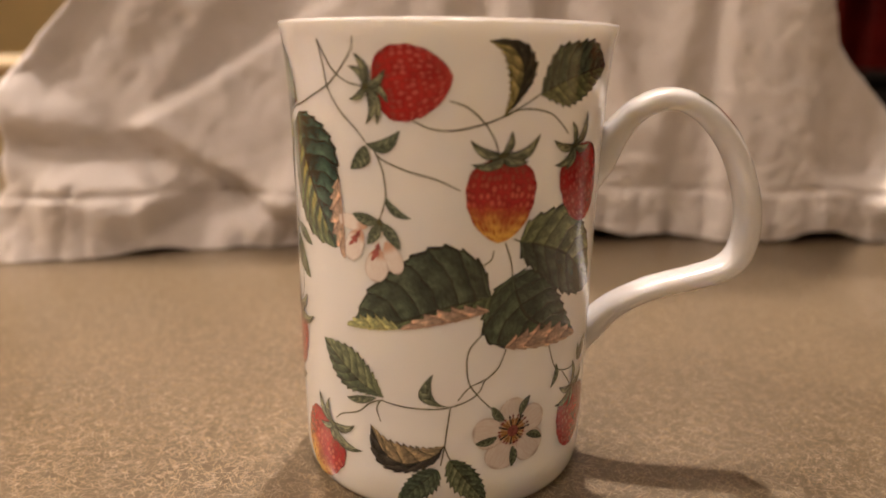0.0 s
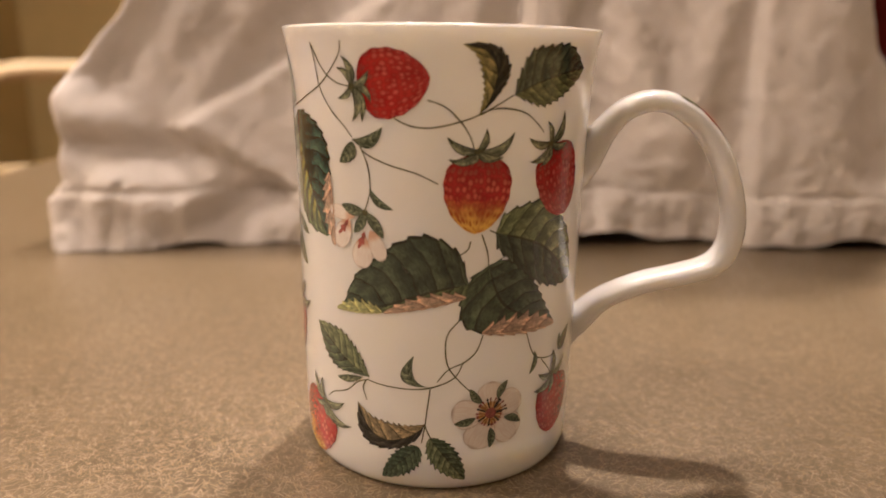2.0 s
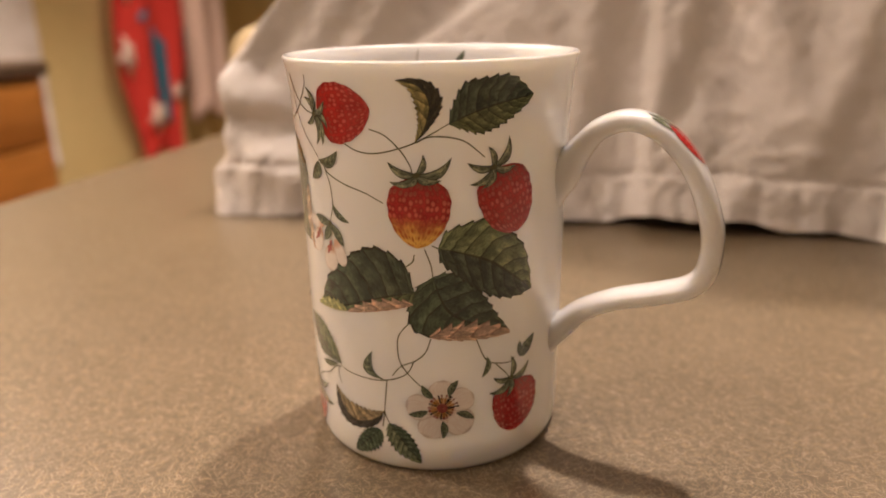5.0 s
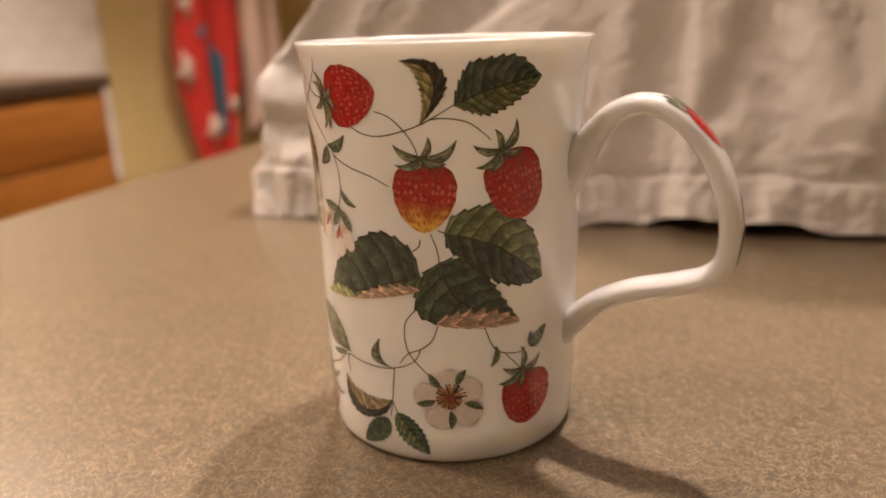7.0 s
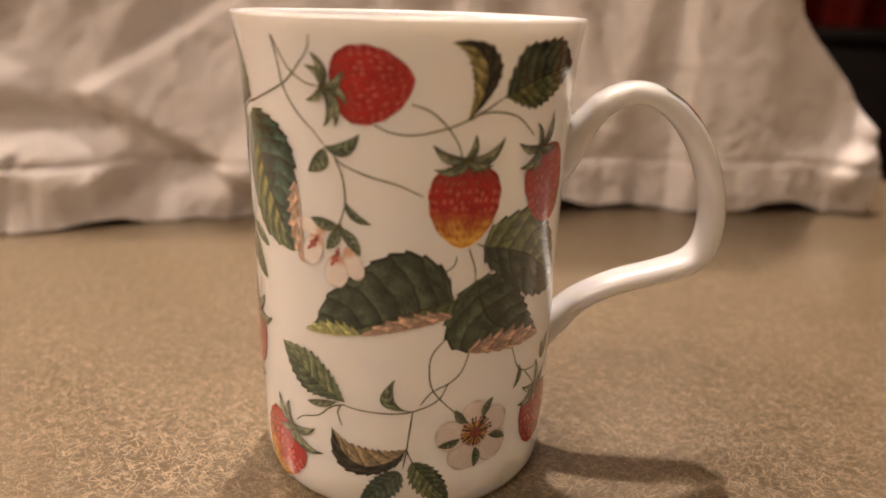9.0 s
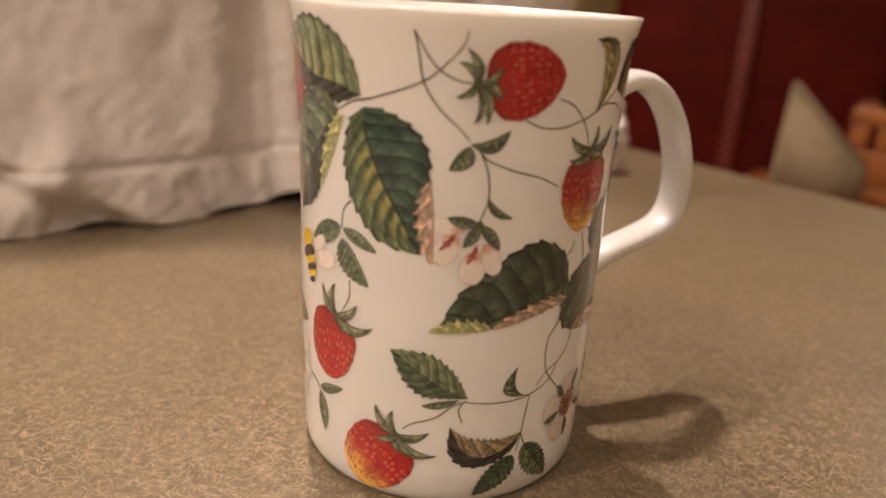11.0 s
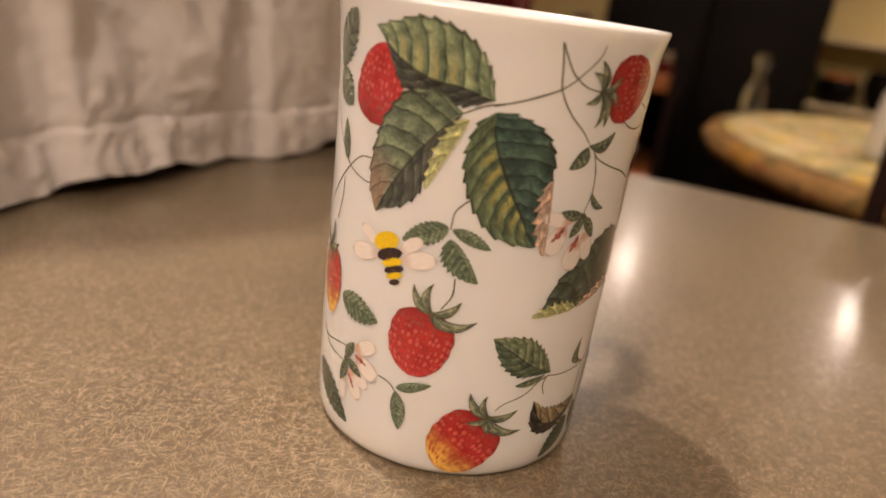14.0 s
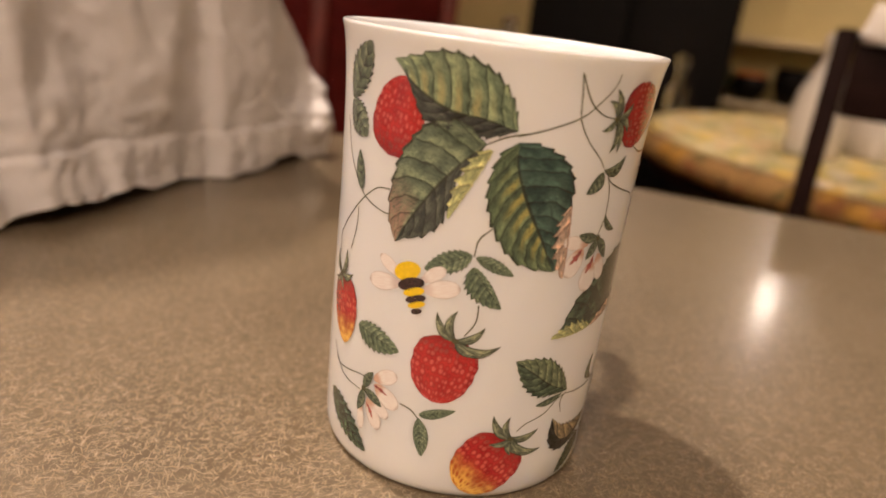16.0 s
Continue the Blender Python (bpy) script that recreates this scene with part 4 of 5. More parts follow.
    return Vector((x, y - out, z * 0.985 + lift))


heights = np.concatenate([np.linspace(0, 0.05, 34), np.linspace(0.052, 0.17, 56), np.linspace(0.175, TOP, 26)])
around = np.concatenate([np.linspace(0, 1, 241), np.linspace(1, 2, 61)[1:-1]])
grid = []
for z in heights:
    row = [cloth_place(u, float(z)) for u in around]
    grid.append(row + [row[0].copy()])
last = grid[-1]
middle = sum(last, Vector()) / len(last)
for k in (0.75, 0.5, 0.25, 0.03):
    grid.append([middle + (q - middle) * k + Vector((0, 0, 0.012 * (1 - k))) for q in last])
bm = sheet(grid)
bmesh.ops.remove_doubles(bm, verts=bm.verts, dist=0.00001)
drape = mesh_object("linen_cloth", bm, LINEN)
tagged(drape, "white linen cloth with a sewn hem draped on the counter", "cloth")

# ---- kitchen side ----
units = thing("kitchen_cabinet", "honey maple drawer cabinet with a brown worktop", "cabinet", (0, 0, 0), TURN)
XF = -1.432         # the cabinet's front
YE = 1.463          # its end
part("body", boxed(WEST + 0.01, XF, -0.9, YE, FLOOR + 0.1, -0.040, 0.003), MAPLE, units, smooth=False)
part("plinth", boxed(WEST + 0.01, XF - 0.05, -0.9, YE - 0.01, FLOOR, FLOOR + 0.098, 0.002), DARK_WOOD, units, smooth=False)
part("worktop", boxed(WEST + 0.01, XF + 0.024, -0.92, YE + 0.006, -0.038, 0.0, 0.005), STONE_TOP, units, "dark brown stone worktop")


def cabinet_front(name, y0, y1, z0, z1, knob_y, knob_z):
    """A framed drawer or door front with its knob."""
    front = part(name, boxed(XF + 0.001, XF + 0.020, y0, y1, z0, z1, 0.004), MAPLE, units)
    knob = lathe([(0.0, 0.0), (0.006, 0.0), (0.005, 0.012), (0.013, 0.018), (0.015, 0.024), (0.010, 0.029), (0.0, 0.030)], 20)
    bmesh.ops.transform(knob, matrix=Matrix.Translation((XF + 0.019, knob_y, knob_z)) @ pose(0, 0, 0, 0, 90, 0), verts=knob.verts)
    part("knob", knob, STEEL, front, "round brushed metal knob")


for k in range(2):
    y1 = YE - 0.03 - 0.93 * k
    cabinet_front("drawer", y1 - 0.92, y1, -0.205, -0.055, y1 - 0.46, -0.13)
    cabinet_front("door", y1 - 0.457, y1, -0.79, -0.213, y1 - 0.430, -0.244)
    cabinet_front("door", y1 - 0.92, y1 - 0.463, -0.79, -0.213, y1 - 0.490, -0.244)

TILE_END = 2.17
splash = thing("backsplash", "white tiled splashback above the worktop", "backsplash", (0, 0, 0), TURN, kind="structure")
part("mortar", boxed(WEST + 0.001, WEST + 0.006, -0.1, TILE_END, -0.44, 0.52, 0), GROUT, splash, smooth=False)
tile = None
for i in range(-6, 7):
    for j in range(14 if i >= 0 else 4):
        y0 = TILE_END - 0.152 * (j + 1) - (0.076 if i % 2 else 0)
        y1 = min(y0 + 0.150, TILE_END)
        if y1 - y0 < 0.1:
            continue
        if tile is None:
            tile = part("tile", boxed(0, 0.004, 0, 0.150, 0, 0.0715, 0.0015), WHITE_TILE, splash, "", False)
            one = tile
        else:
            one = new("tile", tile.data)
            one.parent = splash
        one.location = (WEST + 0.006, y0, 0.003 + 0.0735 * i)


def hanging_cloth(name, label, spot, wide, tall, material, patches=(), turn=0.0, waves=3, deep=0.025, stars=(), taper=0.0):
    """A cloth hung from a peg: gathered at the top, falling in folds."""
    ob = thing(name, label, "towel", spot, TURN + 90 + turn)
    rows = []
    for v in np.linspace(0, 1, 40):
        half = wide / 2 * (0.35 + 0.65 * math.sin(math.pi / 2 * min(1, v * 1.5))) * (1 - taper * min(1.0, max(0.0, (v - 0.7) / 0.3)))
        row = []
        for e in np.linspace(-1, 1, 46):
            fold_y = deep * (0.45 + 0.55 * v) * math.sin(waves * math.pi * e + 1.3 * v) + 0.006 * noise.noise(Vector((e * 3, v * 4, 5.1)))
            row.append((half * e * (1 - 0.06 * math.sin(9 * v)), -0.03 - deep + fold_y, -tall * v * (1 + 0.05 * math.sin(5 * e))))
        rows.append(row)
    cloth = part("fabric", sheet(rows), material, ob)
    cloth.modifiers.new("thickness", "SOLIDIFY").thickness = 0.004
    for e0, e1, v0, v1, mat, text in patches:
        rows2 = []
        for v in np.linspace(v0, v1, 12):
            r = rows[min(39, int(v * 39))]
            rows2.append([Vector(r[min(45, int((e0 + (e1 - e0) * k / 7 + 1) / 2 * 45))]) + Vector((0, -0.016, 0)) for k in range(8)])
        patch = part("patch", sheet(rows2), mat, ob, text)
        patch.modifiers.new("thickness", "SOLIDIFY").thickness = 0.003
    for e, v, size in stars:                       # five-pointed patches sewn on the front
        c = rows[min(39, int(v * 39))][min(45, int((e + 1) / 2 * 45))]
        bm = bmesh.new()
        rim = [bm.verts.new((c[0] + (size if k % 2 else 0.45 * size) * math.sin(0.2 + k * math.pi / 5), c[1] - 0.012, c[2] + (size if k % 2 else 0.45 * size) * math.cos(0.2 + k * math.pi / 5))) for k in range(10)]
        hub = bm.verts.new((c[0], c[1] - 0.014, c[2]))
        for k in range(10):
            bm.faces.new((rim[k], rim[(k + 1) % 10], hub))
        star = part("star_patch", bm, PALE_COTTON, ob, "pale pink star")
        star.modifiers.new("thickness", "SOLIDIFY").thickness = 0.003
    peg = lathe([(0.0, 0.0), (0.008, 0.0), (0.006, 0.03), (0.012, 0.036), (0.012, 0.044), (0.0, 0.048)], 16)
    bmesh.ops.transform(peg, matrix=pose(0, 0.0, -0.01, 90, 0, 0), verts=peg.verts)
    part("peg", peg, STEEL, ob)
    return ob


def room_point(x, y, z):
    return tuple(ROOM @ Vector((x, y, z)))


hanging_cloth("red_apron", "red cotton apron with pale stars hung on a peg", room_point(WEST + 0.02, 2.775, 0.75), 0.50, 1.235, RED_COTTON,
              [(-0.18, 0.26, 0.59, 0.885, BLUE_COTTON, "blue cotton strap"), (0.66, 0.86, 0.59, 0.87, NAVY_COTTON, "dark cotton strap"), (-0.50, -0.30, 0.545, 0.585, BLUE_COTTON, "blue button patch")],
              0, 2, 0.022, [(-0.72, 0.665, 0.10), (-0.48, 0.91, 0.085), (-0.62, 0.45, 0.08), (0.45, 0.77, 0.06)], 0.45)
hanging_cloth("tea_towel", "pale pink cotton tea towel hung beside the apron", room_point(WEST + 0.02, 3.20, 0.75), 0.34, 1.10, PALE_COTTON, (), 0, 2, 0.03)

chair = thing("kitchen_chair", "cream kitchen chair with a rounded tube back", "chair", (-1.252, 1.940, FLOOR), 32)
TUBE = 0.945
part("backrest", tube([(-0.25, 0, 0.44), (-0.25, 0.01, TUBE - 0.20), (-0.247, 0.02, TUBE - 0.085), (-0.215, 0.025, TUBE - 0.022), (-0.14, 0.028, TUBE), (0, 0.03, TUBE + 0.003), (0.14, 0.028, TUBE), (0.215, 0.025, TUBE - 0.022), (0.247, 0.02, TUBE - 0.085), (0.25, 0.01, TUBE - 0.20), (0.25, 0, 0.44)], 0.024, 12, 80), CREAM_PAINT, chair)
part("back_bar", tube([(-0.235, 0.0, 0.66), (0.0, 0.012, 0.66), (0.235, 0.0, 0.66)], 0.014, 10, 12), CREAM_PAINT, chair)
part("seat", boxed(-0.24, 0.24, -0.40, 0.02, 0.43, 0.46, 0.012), MAPLE, chair, "honey brown wooden seat")
for sx in (-0.23, 0.23):
    for y in (-0.36, 0.0):
        part("leg", tube([(sx, y, 0.435), (sx * 1.05, y, 0.2), (sx * 1.1, y * 1.05, 0.001)], 0.015, 10, 8), CREAM_PAINT, chair)

# ---- dining side ----
def floral_material(name, shade=(1.0, 1.0, 1.0)):
    g = Graph(name)
    w = g.coords()
    big = g.noise(w, 12, 3)
    col = g.mix(g.step(big, 0.42, 0.60), (0.64, 0.53, 0.27), (0.56, 0.43, 0.22))
    col = g.mix(g.math("MULTIPLY", g.step(g.noise(w, 26, 2, 0.5, 0.6), 0.50, 0.58), 0.85), col, (0.22, 0.24, 0.09))
    col = g.mix(g.math("MULTIPLY", g.step(g.cells(w, 19, 1.0), 0.36, 0.26), 0.7), col, (0.54, 0.28, 0.13))
    shift = g.nt.nodes.new("ShaderNodeMapping")
    shift.inputs[1].default_value = (0.37, 0.21, 0.0)
    g.put(shift.inputs[0], w)
    col = g.mix(g.math("MULTIPLY", g.step(g.cells(shift.outputs[0], 22, 1.0), 0.40, 0.30), 0.9), col, (0.74, 0.52, 0.10))
    col = g.mix(g.math("MULTIPLY", g.step(g.cells(shift.outputs[0], 15, 1.0), 0.26, 0.18), 0.9), col, (0.74, 0.66, 0.52))
    col = g.mix(g.math("MULTIPLY", g.step(g.noise(w, 55, 2), 0.60, 0.68), 0.6), col, (0.10, 0.06, 0.03))
    col = g.mix(1.0, col, shade, "MULTIPLY")
    g.bump(g.noise(w, 30, 2), 0.3, 0.004)
    return g.finish(col, 0.85)


FLORAL = floral_material("floral_quilt")
# browner print for the edge, with the upright side's shade multiplied into its colour
FLORAL_EDGE_SHADED = floral_material("floral_binding_shaded", (0.48, 0.33, 0.20))
TX, TY, TZ, TR = 1.125, -0.310, -0.026, 0.478
table = thing("round_table", "round dark pedestal table under a quilted floral cover", "table", (TX, TY, FLOOR))
H = TZ - FLOOR
part("tabletop", lathe([(0.0, H - 0.075), (TR - 0.05, H - 0.075), (TR - 0.03, H - 0.065), (TR - 0.03, H - 0.042), (0.0, H - 0.042)], 64), DARK_WOOD, table)
part("pedestal", lathe([(0.0, 0.0), (0.22, 0.0), (0.22, 0.03), (0.06, 0.07), (0.045, 0.3), (0.06, H - 0.12), (0.15, H - 0.0755), (0.0, H - 0.0755)], 32), DARK_WOOD, table)
cover = thing("floral_cover", "quilted floral table cover in cream, orange and green", "tablecloth", (TX, TY, TZ))
part("panel", lathe([(0.0, -0.004), (TR - 0.03, -0.004), (TR - 0.012, -0.003), (TR - 0.030, 0.0), (TR * 0.6, 0.001), (0.0, 0.001)], 96), FLORAL, cover)
part("edge_binding", lathe([(TR - 0.026, -0.0405), (TR - 0.012, -0.0405), (TR, -0.034), (TR + 0.008, -0.018), (TR - 0.002, -0.006), (TR - 0.011, -0.0035), (TR - 0.026, -0.012), (TR - 0.026, -0.0405)], 96), FLORAL_EDGE_SHADED, cover, "padded brown and orange floral edge, colour darkened for shade")
part("lining", lathe([(0.0, -0.041), (TR - 0.028, -0.041), (TR - 0.028, -0.006), (0.0, -0.006)], 64), PAPER, cover, "plain lining")
bottle = mesh_object("white_bottle", lathe([(0.0, 0.0), (0.032, 0.0), (0.035, 0.004), (0.036, 0.05), (0.033, 0.080), (0.022, 0.108), (0.0145, 0.122), (0.0125, 0.138), (0.0155, 0.141), (0.0155, 0.154), (0.010, 0.158), (0.0, 0.159)], 40), WHITE_CERAMIC)
bottle.location = (0.945, -0.092, TZ + 0.0015)
tagged(bottle, "white ceramic bottle with a narrow neck on the table", "bottle")


def napkin(name, label, spot, wide, deep, high, turn):
    rows = []
    for j in np.linspace(-1, 1, 24):
        row = []
        for i in np.linspace(-1, 1, 24):
            z = high * (0.55 + 0.45 * noise.noise(Vector((i * 1.7 + spot[0] * 9, j * 1.7, 4.0)))) * (1 - abs(i) ** 6) * (1 - abs(j) ** 6) + 0.002
            row.append((i * wide / 2, j * deep / 2, z))
        rows.append(row)
    ob = mesh_object(name, sheet(rows), WHITE_COTTON)
    ob.matrix_world = pose(*spot, 0, 0, turn)
    ob.modifiers.new("thickness", "SOLIDIFY").thickness = 0.002
    return tagged(ob, label, "napkin")


napkin("white_napkin", "crumpled white napkin lying on the table cover", (1.085, -0.195, TZ + 0.001), 0.18, 0.11, 0.13, -44)

glass = Graph("clear_glass")
glass.bsdf.inputs["Transmission Weight"].default_value = 1.0
CLEAR = glass.finish((0.95, 0.96, 0.95), 0.03)

decanter = mesh_object("glass_bottle", lathe([(0.0, 0.0), (0.017, 0.0), (0.019, 0.004), (0.018, 0.036), (0.008, 0.054), (0.007, 0.072), (0.010, 0.077), (0.013, 0.087), (0.009, 0.097), (0.0, 0.100)], 32), CLEAR)
decanter.location = (1.235, 0.138, TZ + 0.0015)
tagged(decanter, "small clear glass bottle with a round stopper on the table", "bottle")
seat = thing("dining_chair", "dark brown wooden dining chair with a broad top rail", "chair", (0.645, -0.2836, FLOOR), -90)
TOPZ = 0.1325 - FLOOR
for x in (-0.195, 0.195):
    part("post", block(bmesh.new(), x - 0.009, x + 0.010, -0.009, 0.009, 0.002, TOPZ, 0.004), DARK_WOOD, seat)
    part("leg", block(bmesh.new(), x - 0.018, x + 0.018, 0.36, 0.396, 0.002, 0.45, 0.004), DARK_WOOD, seat)
part("top_rail", boxed(-0.1845, 0.1855, -0.0075, 0.0075, TOPZ - 0.080, TOPZ - 0.003, 0.004), DARK_WOOD, seat)
part("lower_rail", boxed(-0.1845, 0.1855, -0.007, 0.007, 0.62, 0.68, 0.004), DARK_WOOD, seat)
part("seat", boxed(-0.215, 0.215, 0.016, 0.42, 0.45, 0.485, 0.010), DARK_WOOD, seat)
rows = []
for j in np.linspace(0, 1, 26):                  # over the rail and down both sides
    a = math.pi * min(max((j - 0.3) / 0.4, 0), 1)
    drop = max(0.0, abs(j - 0.5) - 0.2)
    rows.append([(e * 0.075 * (1 + 0.06 * math.sin(9 * j)), -0.019 * math.cos(a) * (1 + 0.25 * noise.noise(Vector((e * 2.2, j * 5, 1.5)))), 0.004 + (0.022 + 0.012 * noise.noise(Vector((e * 2.1, j * 4, 7.5)))) * math.sin(a) - 0.05 * drop) for e in np.linspace(-1, 1, 22)])
throw = mesh_object("white_towel", sheet(rows), WHITE_COTTON)
throw.modifiers.new("thickness", "SOLIDIFY").thickness = 0.005
throw.matrix_world = pose(0.645, -0.178, 0.1315, 0, 0, -90)
tagged(throw, "white towel folded over the chair's top rail", "towel")

hutch = thing("dark_cabinet", "tall black-brown lacquered cabinet with two doors", "cabinet", (1.70, 0.297, FLOOR), 8)
part("body", boxed(-0.10, 0.32, -0.19, 0.275, 0.002, 1.28, 0.006), BLACK_LACQUER, hutch)
for y in (-0.187, 0.045):
    part("door", boxed(-0.118, -0.101, y, y + 0.227, 0.06, 1.25, 0.004), BLACK_LACQUER, hutch)

rack = thing("shelf_unit", "low pine shelf unit with papers and baskets", "shelf", (1.148, 0.347, FLOOR), 15)
for z, thick in ((0.35, 0.018), (0.717, 0.018), (0.885, 0.030)):
    part("shelf", boxed(0.0, 0.28, -0.08, 0.16, z, z + thick, 0.003), PINE, rack)
part("side_panel", boxed(0.0, 0.28, 0.1605, 0.174, 0.002, 0.925, 0.003), PINE, rack)
# this side and the back are much darker than the pine boards
part("side_panel", boxed(0.012, 0.28, -0.094, -0.0805, 0.002, 0.915, 0.003), DARK_WOOD, rack, "dark brown side")
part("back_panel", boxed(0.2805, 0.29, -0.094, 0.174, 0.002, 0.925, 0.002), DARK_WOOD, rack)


def stack(name, label, spot, turn, sizes):
    ob = thing(name, label, "papers", spot, turn)
    z = 0.0005
    for k, (a, b, h, mat) in enumerate(sizes):
        s = 0.006 * math.sin(3.1 * k)
        part("folder", boxed(-a / 2 + s, a / 2 + s, -b / 2 - s, b / 2 - s, z, z + h, 0.002), mat, ob)
        z += h + 0.0005
    return ob


stack("paper_stack", "untidy stack of white papers and folders on the shelf", (1.214, 0.388, 0.0155), 15, [(0.15, 0.135, 0.012, PAPER), (0.14, 0.13, 0.006, PINE), (0.15, 0.13, 0.013, WHITE_COTTON), (0.12, 0.12, 0.008, PAPER), (0.13, 0.11, 0.006, PINE)])
stack("book_stack", "two dark red books beside the papers", (1.232, 0.303, 0.0155), 15, [(0.12, 0.030, 0.020, OXBLOOD), (0.11, 0.026, 0.014, KRAFT)])


def basket(name, label, spot, r, h, material, filling):
    ob = thing(name, label, "basket", spot)
    h0, h = h, 0.55 * h
    part("bowl", lathe([(0.0, 0.0005), (r * 0.7, 0.0005), (r * 0.9, h * 0.4), (r, h), (r - 0.005, h), (r * 0.85, h * 0.42), (r * 0.66, 0.006), (0.0, 0.006)], 32), material, ob)
    for k in range(9):
        a = k * 1.26
        h = h0 * (1 + 0.1 * (k % 3))
        part("cloth_roll", tube([(0.4 * r * math.cos(a) - 0.02, 0.4 * r * math.sin(a), h * 0.8), (0.4 * r * math.cos(a), 0.4 * r * math.sin(a) + 0.01, h * 1.05), (0.4 * r * math.cos(a) + 0.02, 0.4 * r * math.sin(a), h * 0.85)], 0.014, 10, 10), filling[k % len(filling)], ob)
    return ob


YELLOW_CLOTH = plain("yellow_cotton", (0.55, 0.34, 0.07), 0.9, 0.15, 60)
basket("bread_basket", "white basket filled with cloths on the shelf", (1.212, 0.372, -0.1645), 0.055, 0.072, WHITE_COTTON, [YELLOW_CLOTH, WHITE_COTTON, PALE_COTTON, YELLOW_CLOTH, NAVY_COTTON])
basket("fruit_basket", "pale basket of yellow and red cloths on the shelf", (1.184, 0.470, -0.1645), 0.035, 0.060, CREAM_PAINT, [PALE_COTTON, WHITE_COTTON])

crate = thing("slatted_crate", "orange pine slatted crate standing on a bench", "crate", (1.007, 0.438, -0.145), 27)
for k in range(5):
    y = -0.062 + 0.031 * k
    part("slat", boxed(-0.058, -0.050, y - 0.010, y + 0.010, 0.078, 0.110, 0.002), PINE, crate)
for z in (0.002, 0.112):
    part("rail", boxed(-0.060, -0.046, -0.078, 0.078, z, z + 0.022, 0.003), PINE, crate)
part("front_board", boxed(-0.058, -0.050, -0.076, 0.076, 0.026, 0.076, 0.002), PINE, crate)
part("side_panel", boxed(-0.044, 0.06, -0.078, -0.066, 0.002, 0.134, 0.003), PINE, crate)
part("side_panel", boxed(-0.044, 0.06, 0.066, 0.078, 0.002, 0.134, 0.003), PINE, crate)
part("bottom", boxed(-0.044, 0.06, -0.065, 0.065, 0.002, 0.012, 0.002), PINE, crate)
part("top", boxed(-0.044, 0.06, -0.065, 0.065, 0.122, 0.134, 0.002), PINE, crate)
bench = thing("wooden_bench", "low orange pine bench under the crate", "bench", (1.007, 0.438, FLOOR), 27)
part("seat", boxed(-0.235, 0.085, -0.095, 0.215, 0.725, 0.754, 0.006), PINE, bench)
for sx in (-0.20, 0.065):
    for sy in (-0.08, 0.20):
        part("leg", tube([(sx, sy, 0.726), (sx * 1.05, sy * 1.02, 0.35), (sx * 1.1, sy * 1.04, 0.001)], 0.012, 10, 8), PINE, bench)
caddy = thing("green_tin", "dark green enamel tin with a glass knob on the crate", "tin", (1.000, 0.424, -0.0105), 27)
part("body", boxed(-0.045, 0.045, -0.058, 0.058, 0.0, 0.074, 0.010), BLACK_LACQUER, caddy, "dark frame of the tin")
part("front_panel", boxed(-0.049, -0.0455, -0.040, 0.034, 0.014, 0.068, 0.0015), GREEN_TIN, caddy, "olive green front")
part("lid", boxed(-0.047, 0.047, -0.060, 0.060, 0.0745, 0.084, 0.004), BLACK_LACQUER, caddy)
knob = lathe([(0.0, 0.0845), (0.007, 0.0845), (0.007, 0.090), (0.014, 0.096), (0.015, 0.104), (0.009, 0.111), (0.0, 0.112)], 10)
bmesh.ops.translate(knob, vec=(-0.012, -0.036, 0.0), verts=knob.verts)
part("knob", knob, CLEAR, caddy, "clear cut glass knob", False)

arm = thing("armchair", "oxblood leather armchair with a winged back", "armchair", (1.10, 0.867, FLOOR), 305)
part("backrest", boxed(-0.22, 0.31, -0.05, 0.05, 0.30, 1.20, 0.030), OXBLOOD, arm)
for x in (0.02, 0.272):
    part("back_post", boxed(x, x + 0.030, -0.066, -0.0505, 0.30, 1.19, 0.006), RED_WOOD, arm, "red stained wooden post")
part("seat", boxed(-0.22, 0.22, 0.052, 0.50, 0.20, 0.46, 0.040), OXBLOOD, arm)
part("base", boxed(-0.21, 0.21, -0.04, 0.48, 0.06, 0.198, 0.010), DARK_WOOD, arm)
for x in (-0.30, 0.222):
    part("armrest", boxed(x, x + 0.078, -0.05, 0.48, 0.06, 0.66, 0.030), OXBLOOD, arm)

# beyond the cloth's right side: a low black cabinet and a dark red curtain
low = thing("black_sideboard", "low black lacquered sideboard with two doors", "sideboard", (0.90, 1.22, FLOOR), -30)
part("body", boxed(-0.20, 0.26, -0.10, 0.22, 0.06, 0.955, 0.005), BLACK_LACQUER, low)
part("top", boxed(-0.21, 0.27, -0.122, 0.23, 0.956, 0.975, 0.004), BLACK_LACQUER, low)
for x in (-0.196, 0.032):
    part("door", boxed(x, x + 0.224, -0.116, -0.101, 0.08, 0.94, 0.004), BLACK_LACQUER, low)
for x in (-0.18, 0.24):
    part("foot", boxed(x - 0.018, x + 0.018, -0.08, 0.20, 0.001, 0.059, 0.004), DARK_WOOD, low)
jar = mesh_object("cream_jar", lathe([(0.0, 0.0), (0.026, 0.0), (0.034, 0.012), (0.034, 0.045), (0.022, 0.060), (0.024, 0.066), (0.0, 0.068)], 32), CREAM_PAINT)
jar.location = (0.91, 1.13, FLOOR + 0.9755)
tagged(jar, "small cream jar on the black sideboard", "jar")
rows = []
for v in np.linspace(0, 1, 14):
    rows.append([(e * 0.36, 0.035 * math.sin(17 * e + 0.5 * v) + 0.012 * noise.noise(Vector((e * 6, v * 2, 3.0))), 1.30 * v) for e in np.linspace(-1, 1, 90)])
drape_red = mesh_object("red_curtain", sheet(rows), OXBLOOD)
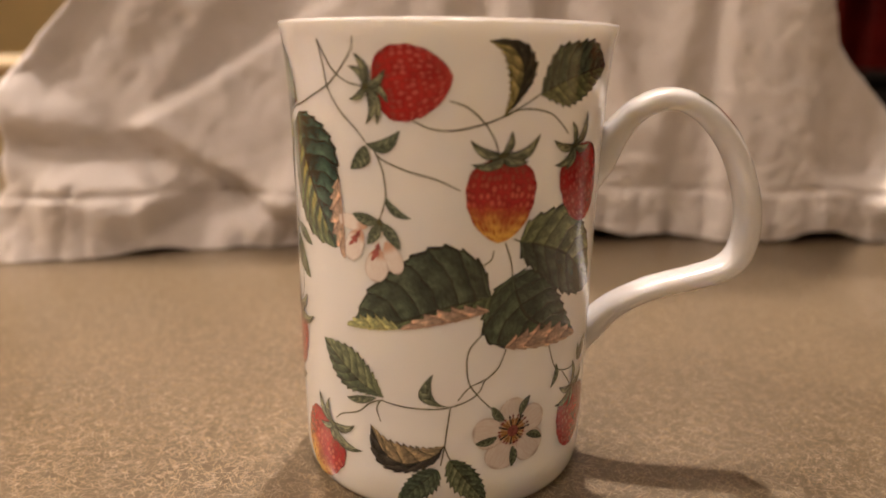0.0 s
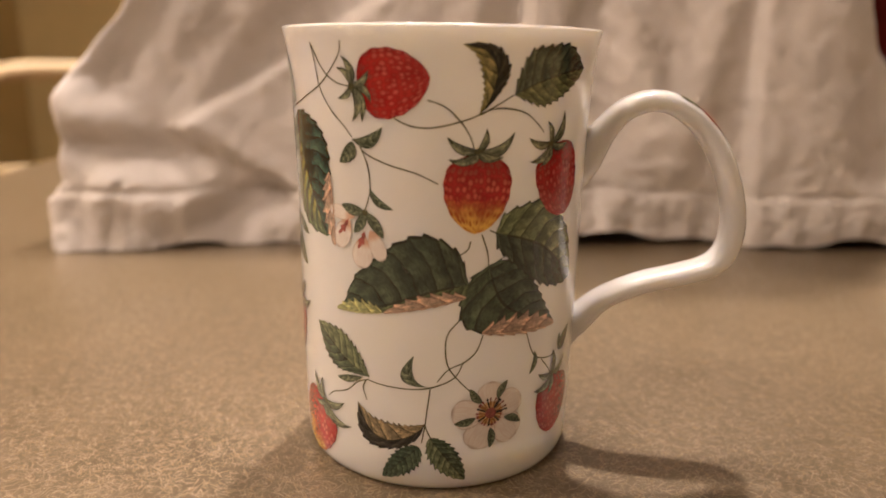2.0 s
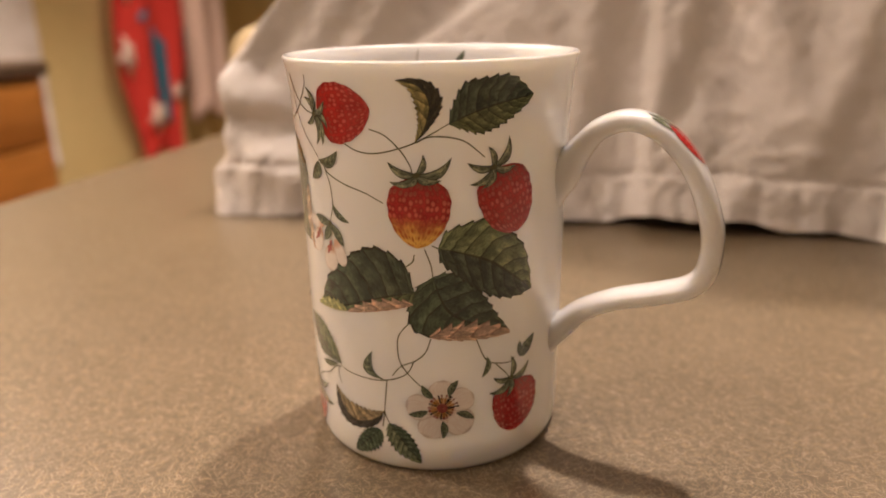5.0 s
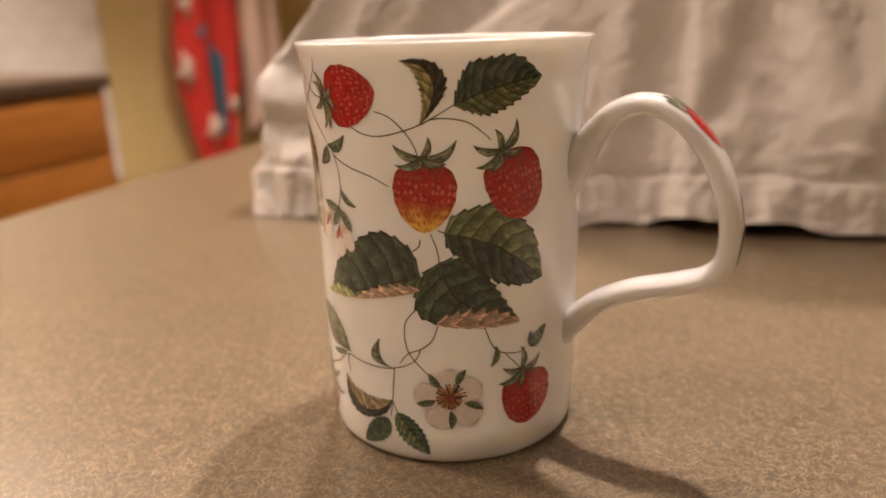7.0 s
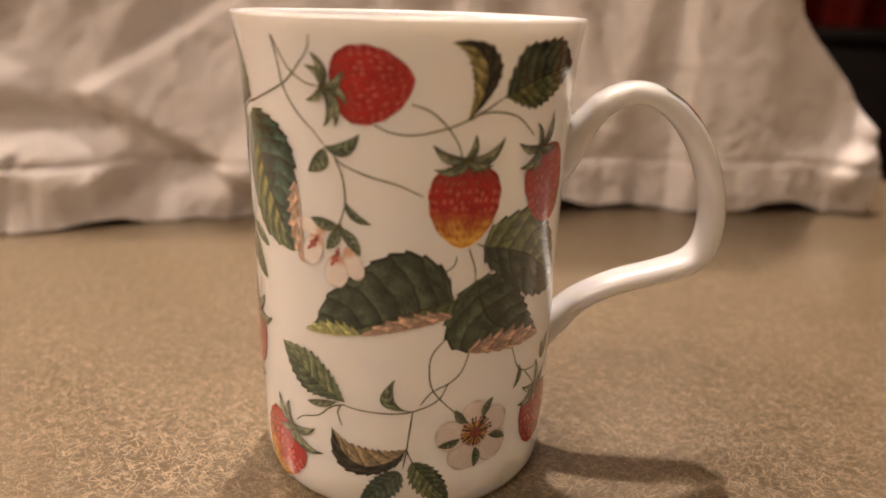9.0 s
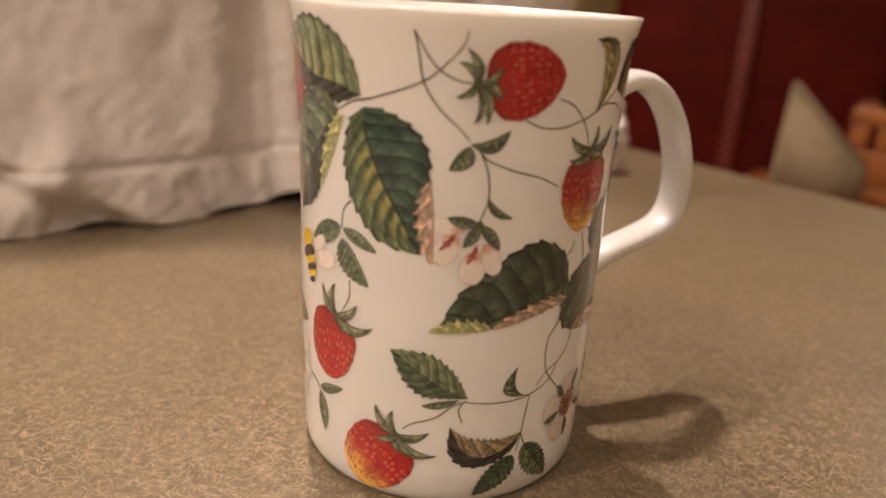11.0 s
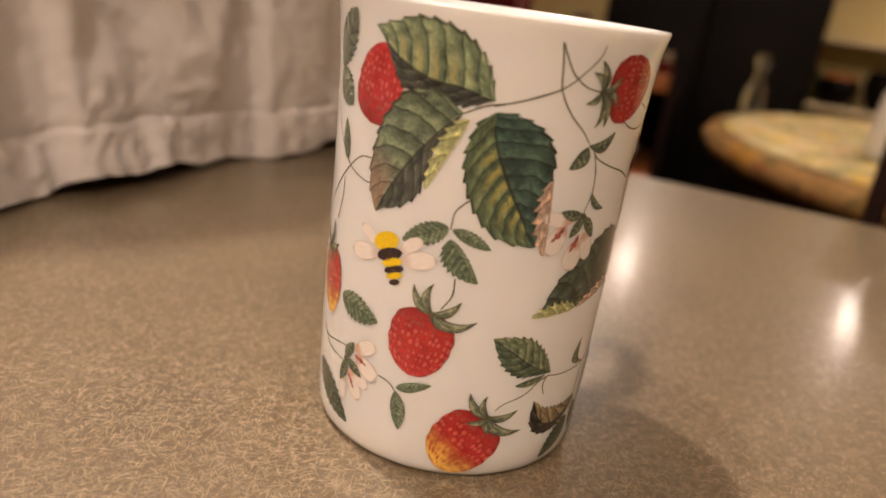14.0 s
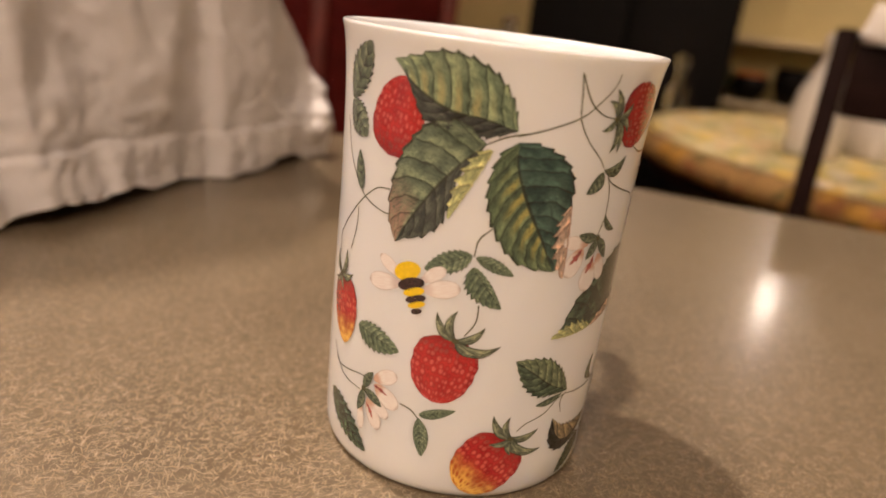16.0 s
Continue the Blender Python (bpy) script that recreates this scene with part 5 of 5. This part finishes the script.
drape_red.modifiers.new("thickness", "SOLIDIFY").thickness = 0.004
drape_red.matrix_world = pose(0.86, 1.72, FLOOR + 0.004, 0, 0, -30)
tagged(drape_red, "dark red curtain hanging to the floor", "curtain")

# a paper bag with a slanting top
bag = bmesh.new()
low = [bag.verts.new(q) for q in ((-0.035, -0.055, 0.0), (0.035, -0.055, 0.0), (0.035, 0.055, 0.0), (-0.035, 0.055, 0.0))]
high = [bag.verts.new(q) for q in ((-0.022, -0.056, 0.066), (0.022, -0.056, 0.066), (0.016, 0.052, 0.170), (-0.016, 0.052, 0.170))]
bag.faces.new(low[::-1])
bag.faces.new(high)
for k in range(4):
    bag.faces.new((low[k], low[(k + 1) % 4], high[(k + 1) % 4], high[k]))
bmesh.ops.bevel(bag, geom=list(bag.edges), offset=0.005, segments=2, affect="EDGES")
sack = mesh_object("paper_bag", bag, KRAFT)
sack.matrix_world = pose(0.837, 0.458, -0.1445, 0, 0, 27)
tagged(sack, "tan paper bag with a slanting top on the bench", "bag")

# a lit alcove with shelves on a partition beyond the table
part_wall = setting("wall_partition", boxed(2.02, 2.10, -1.6, 0.02, FLOOR, 0.45, 0), WALL_PAINT, "ochre partition wall beyond the table", "wall")
alcove = thing("wall_shelf", "cream wall shelf with two boards and small things", "shelf", room_point(2.02, -0.24, 0.0), TURN)
for z in (-0.055, 0.105):
    part("board", boxed(-0.13, -0.001, -0.17, 0.13, z, z + 0.014, 0.003), CREAM_PAINT, alcove, "cream painted board")
for y in (-0.182, 0.130):
    part("side_panel", boxed(-0.13, -0.001, y, y + 0.012, -0.055, 0.119, 0.002), CREAM_PAINT, alcove)


def pot(name, label, spot, r, h, material, fruit_mat):
    ob = thing(name, label, "pot", spot)
    part("bowl", lathe([(0.0, 0.0), (r * 0.6, 0.0), (r, h * 0.6), (r * 0.9, h), (r * 0.85, h), (r * 0.9, h * 0.6), (0.0, h * 0.3)], 24), material, ob)
    for k in range(6):
        a = k * 1.05
        part("fruit", lathe([(0.0, 0.0), (r * 0.3, r * 0.1), (r * 0.42, r * 0.4), (r * 0.3, r * 0.7), (0.0, r * 0.8)], 14, None, (r * 0.5 * math.cos(a), r * 0.5 * math.sin(a), h * 0.62)), fruit_mat, ob)
    return ob


ORANGE = plain("orange_peel", (0.55, 0.17, 0.03), 0.5, 0.2, 60)
FOLIAGE = plain("dark_foliage", (0.035, 0.045, 0.02), 0.7, 0.4, 60)
pot("fruit_bowl", "dark bowl of orange fruit on the wall shelf", room_point(1.955, -0.235, -0.0405), 0.048, 0.065, BLACK_LACQUER, ORANGE)
pot("plant_pot", "small pot of dark leaves on the wall shelf", room_point(1.955, -0.335, -0.0405), 0.045, 0.095, BLACK_LACQUER, FOLIAGE)
pot("herb_pot", "green pot of dark leaves on the wall shelf", room_point(1.955, -0.150, -0.0405), 0.040, 0.08, GREEN_TIN, FOLIAGE)
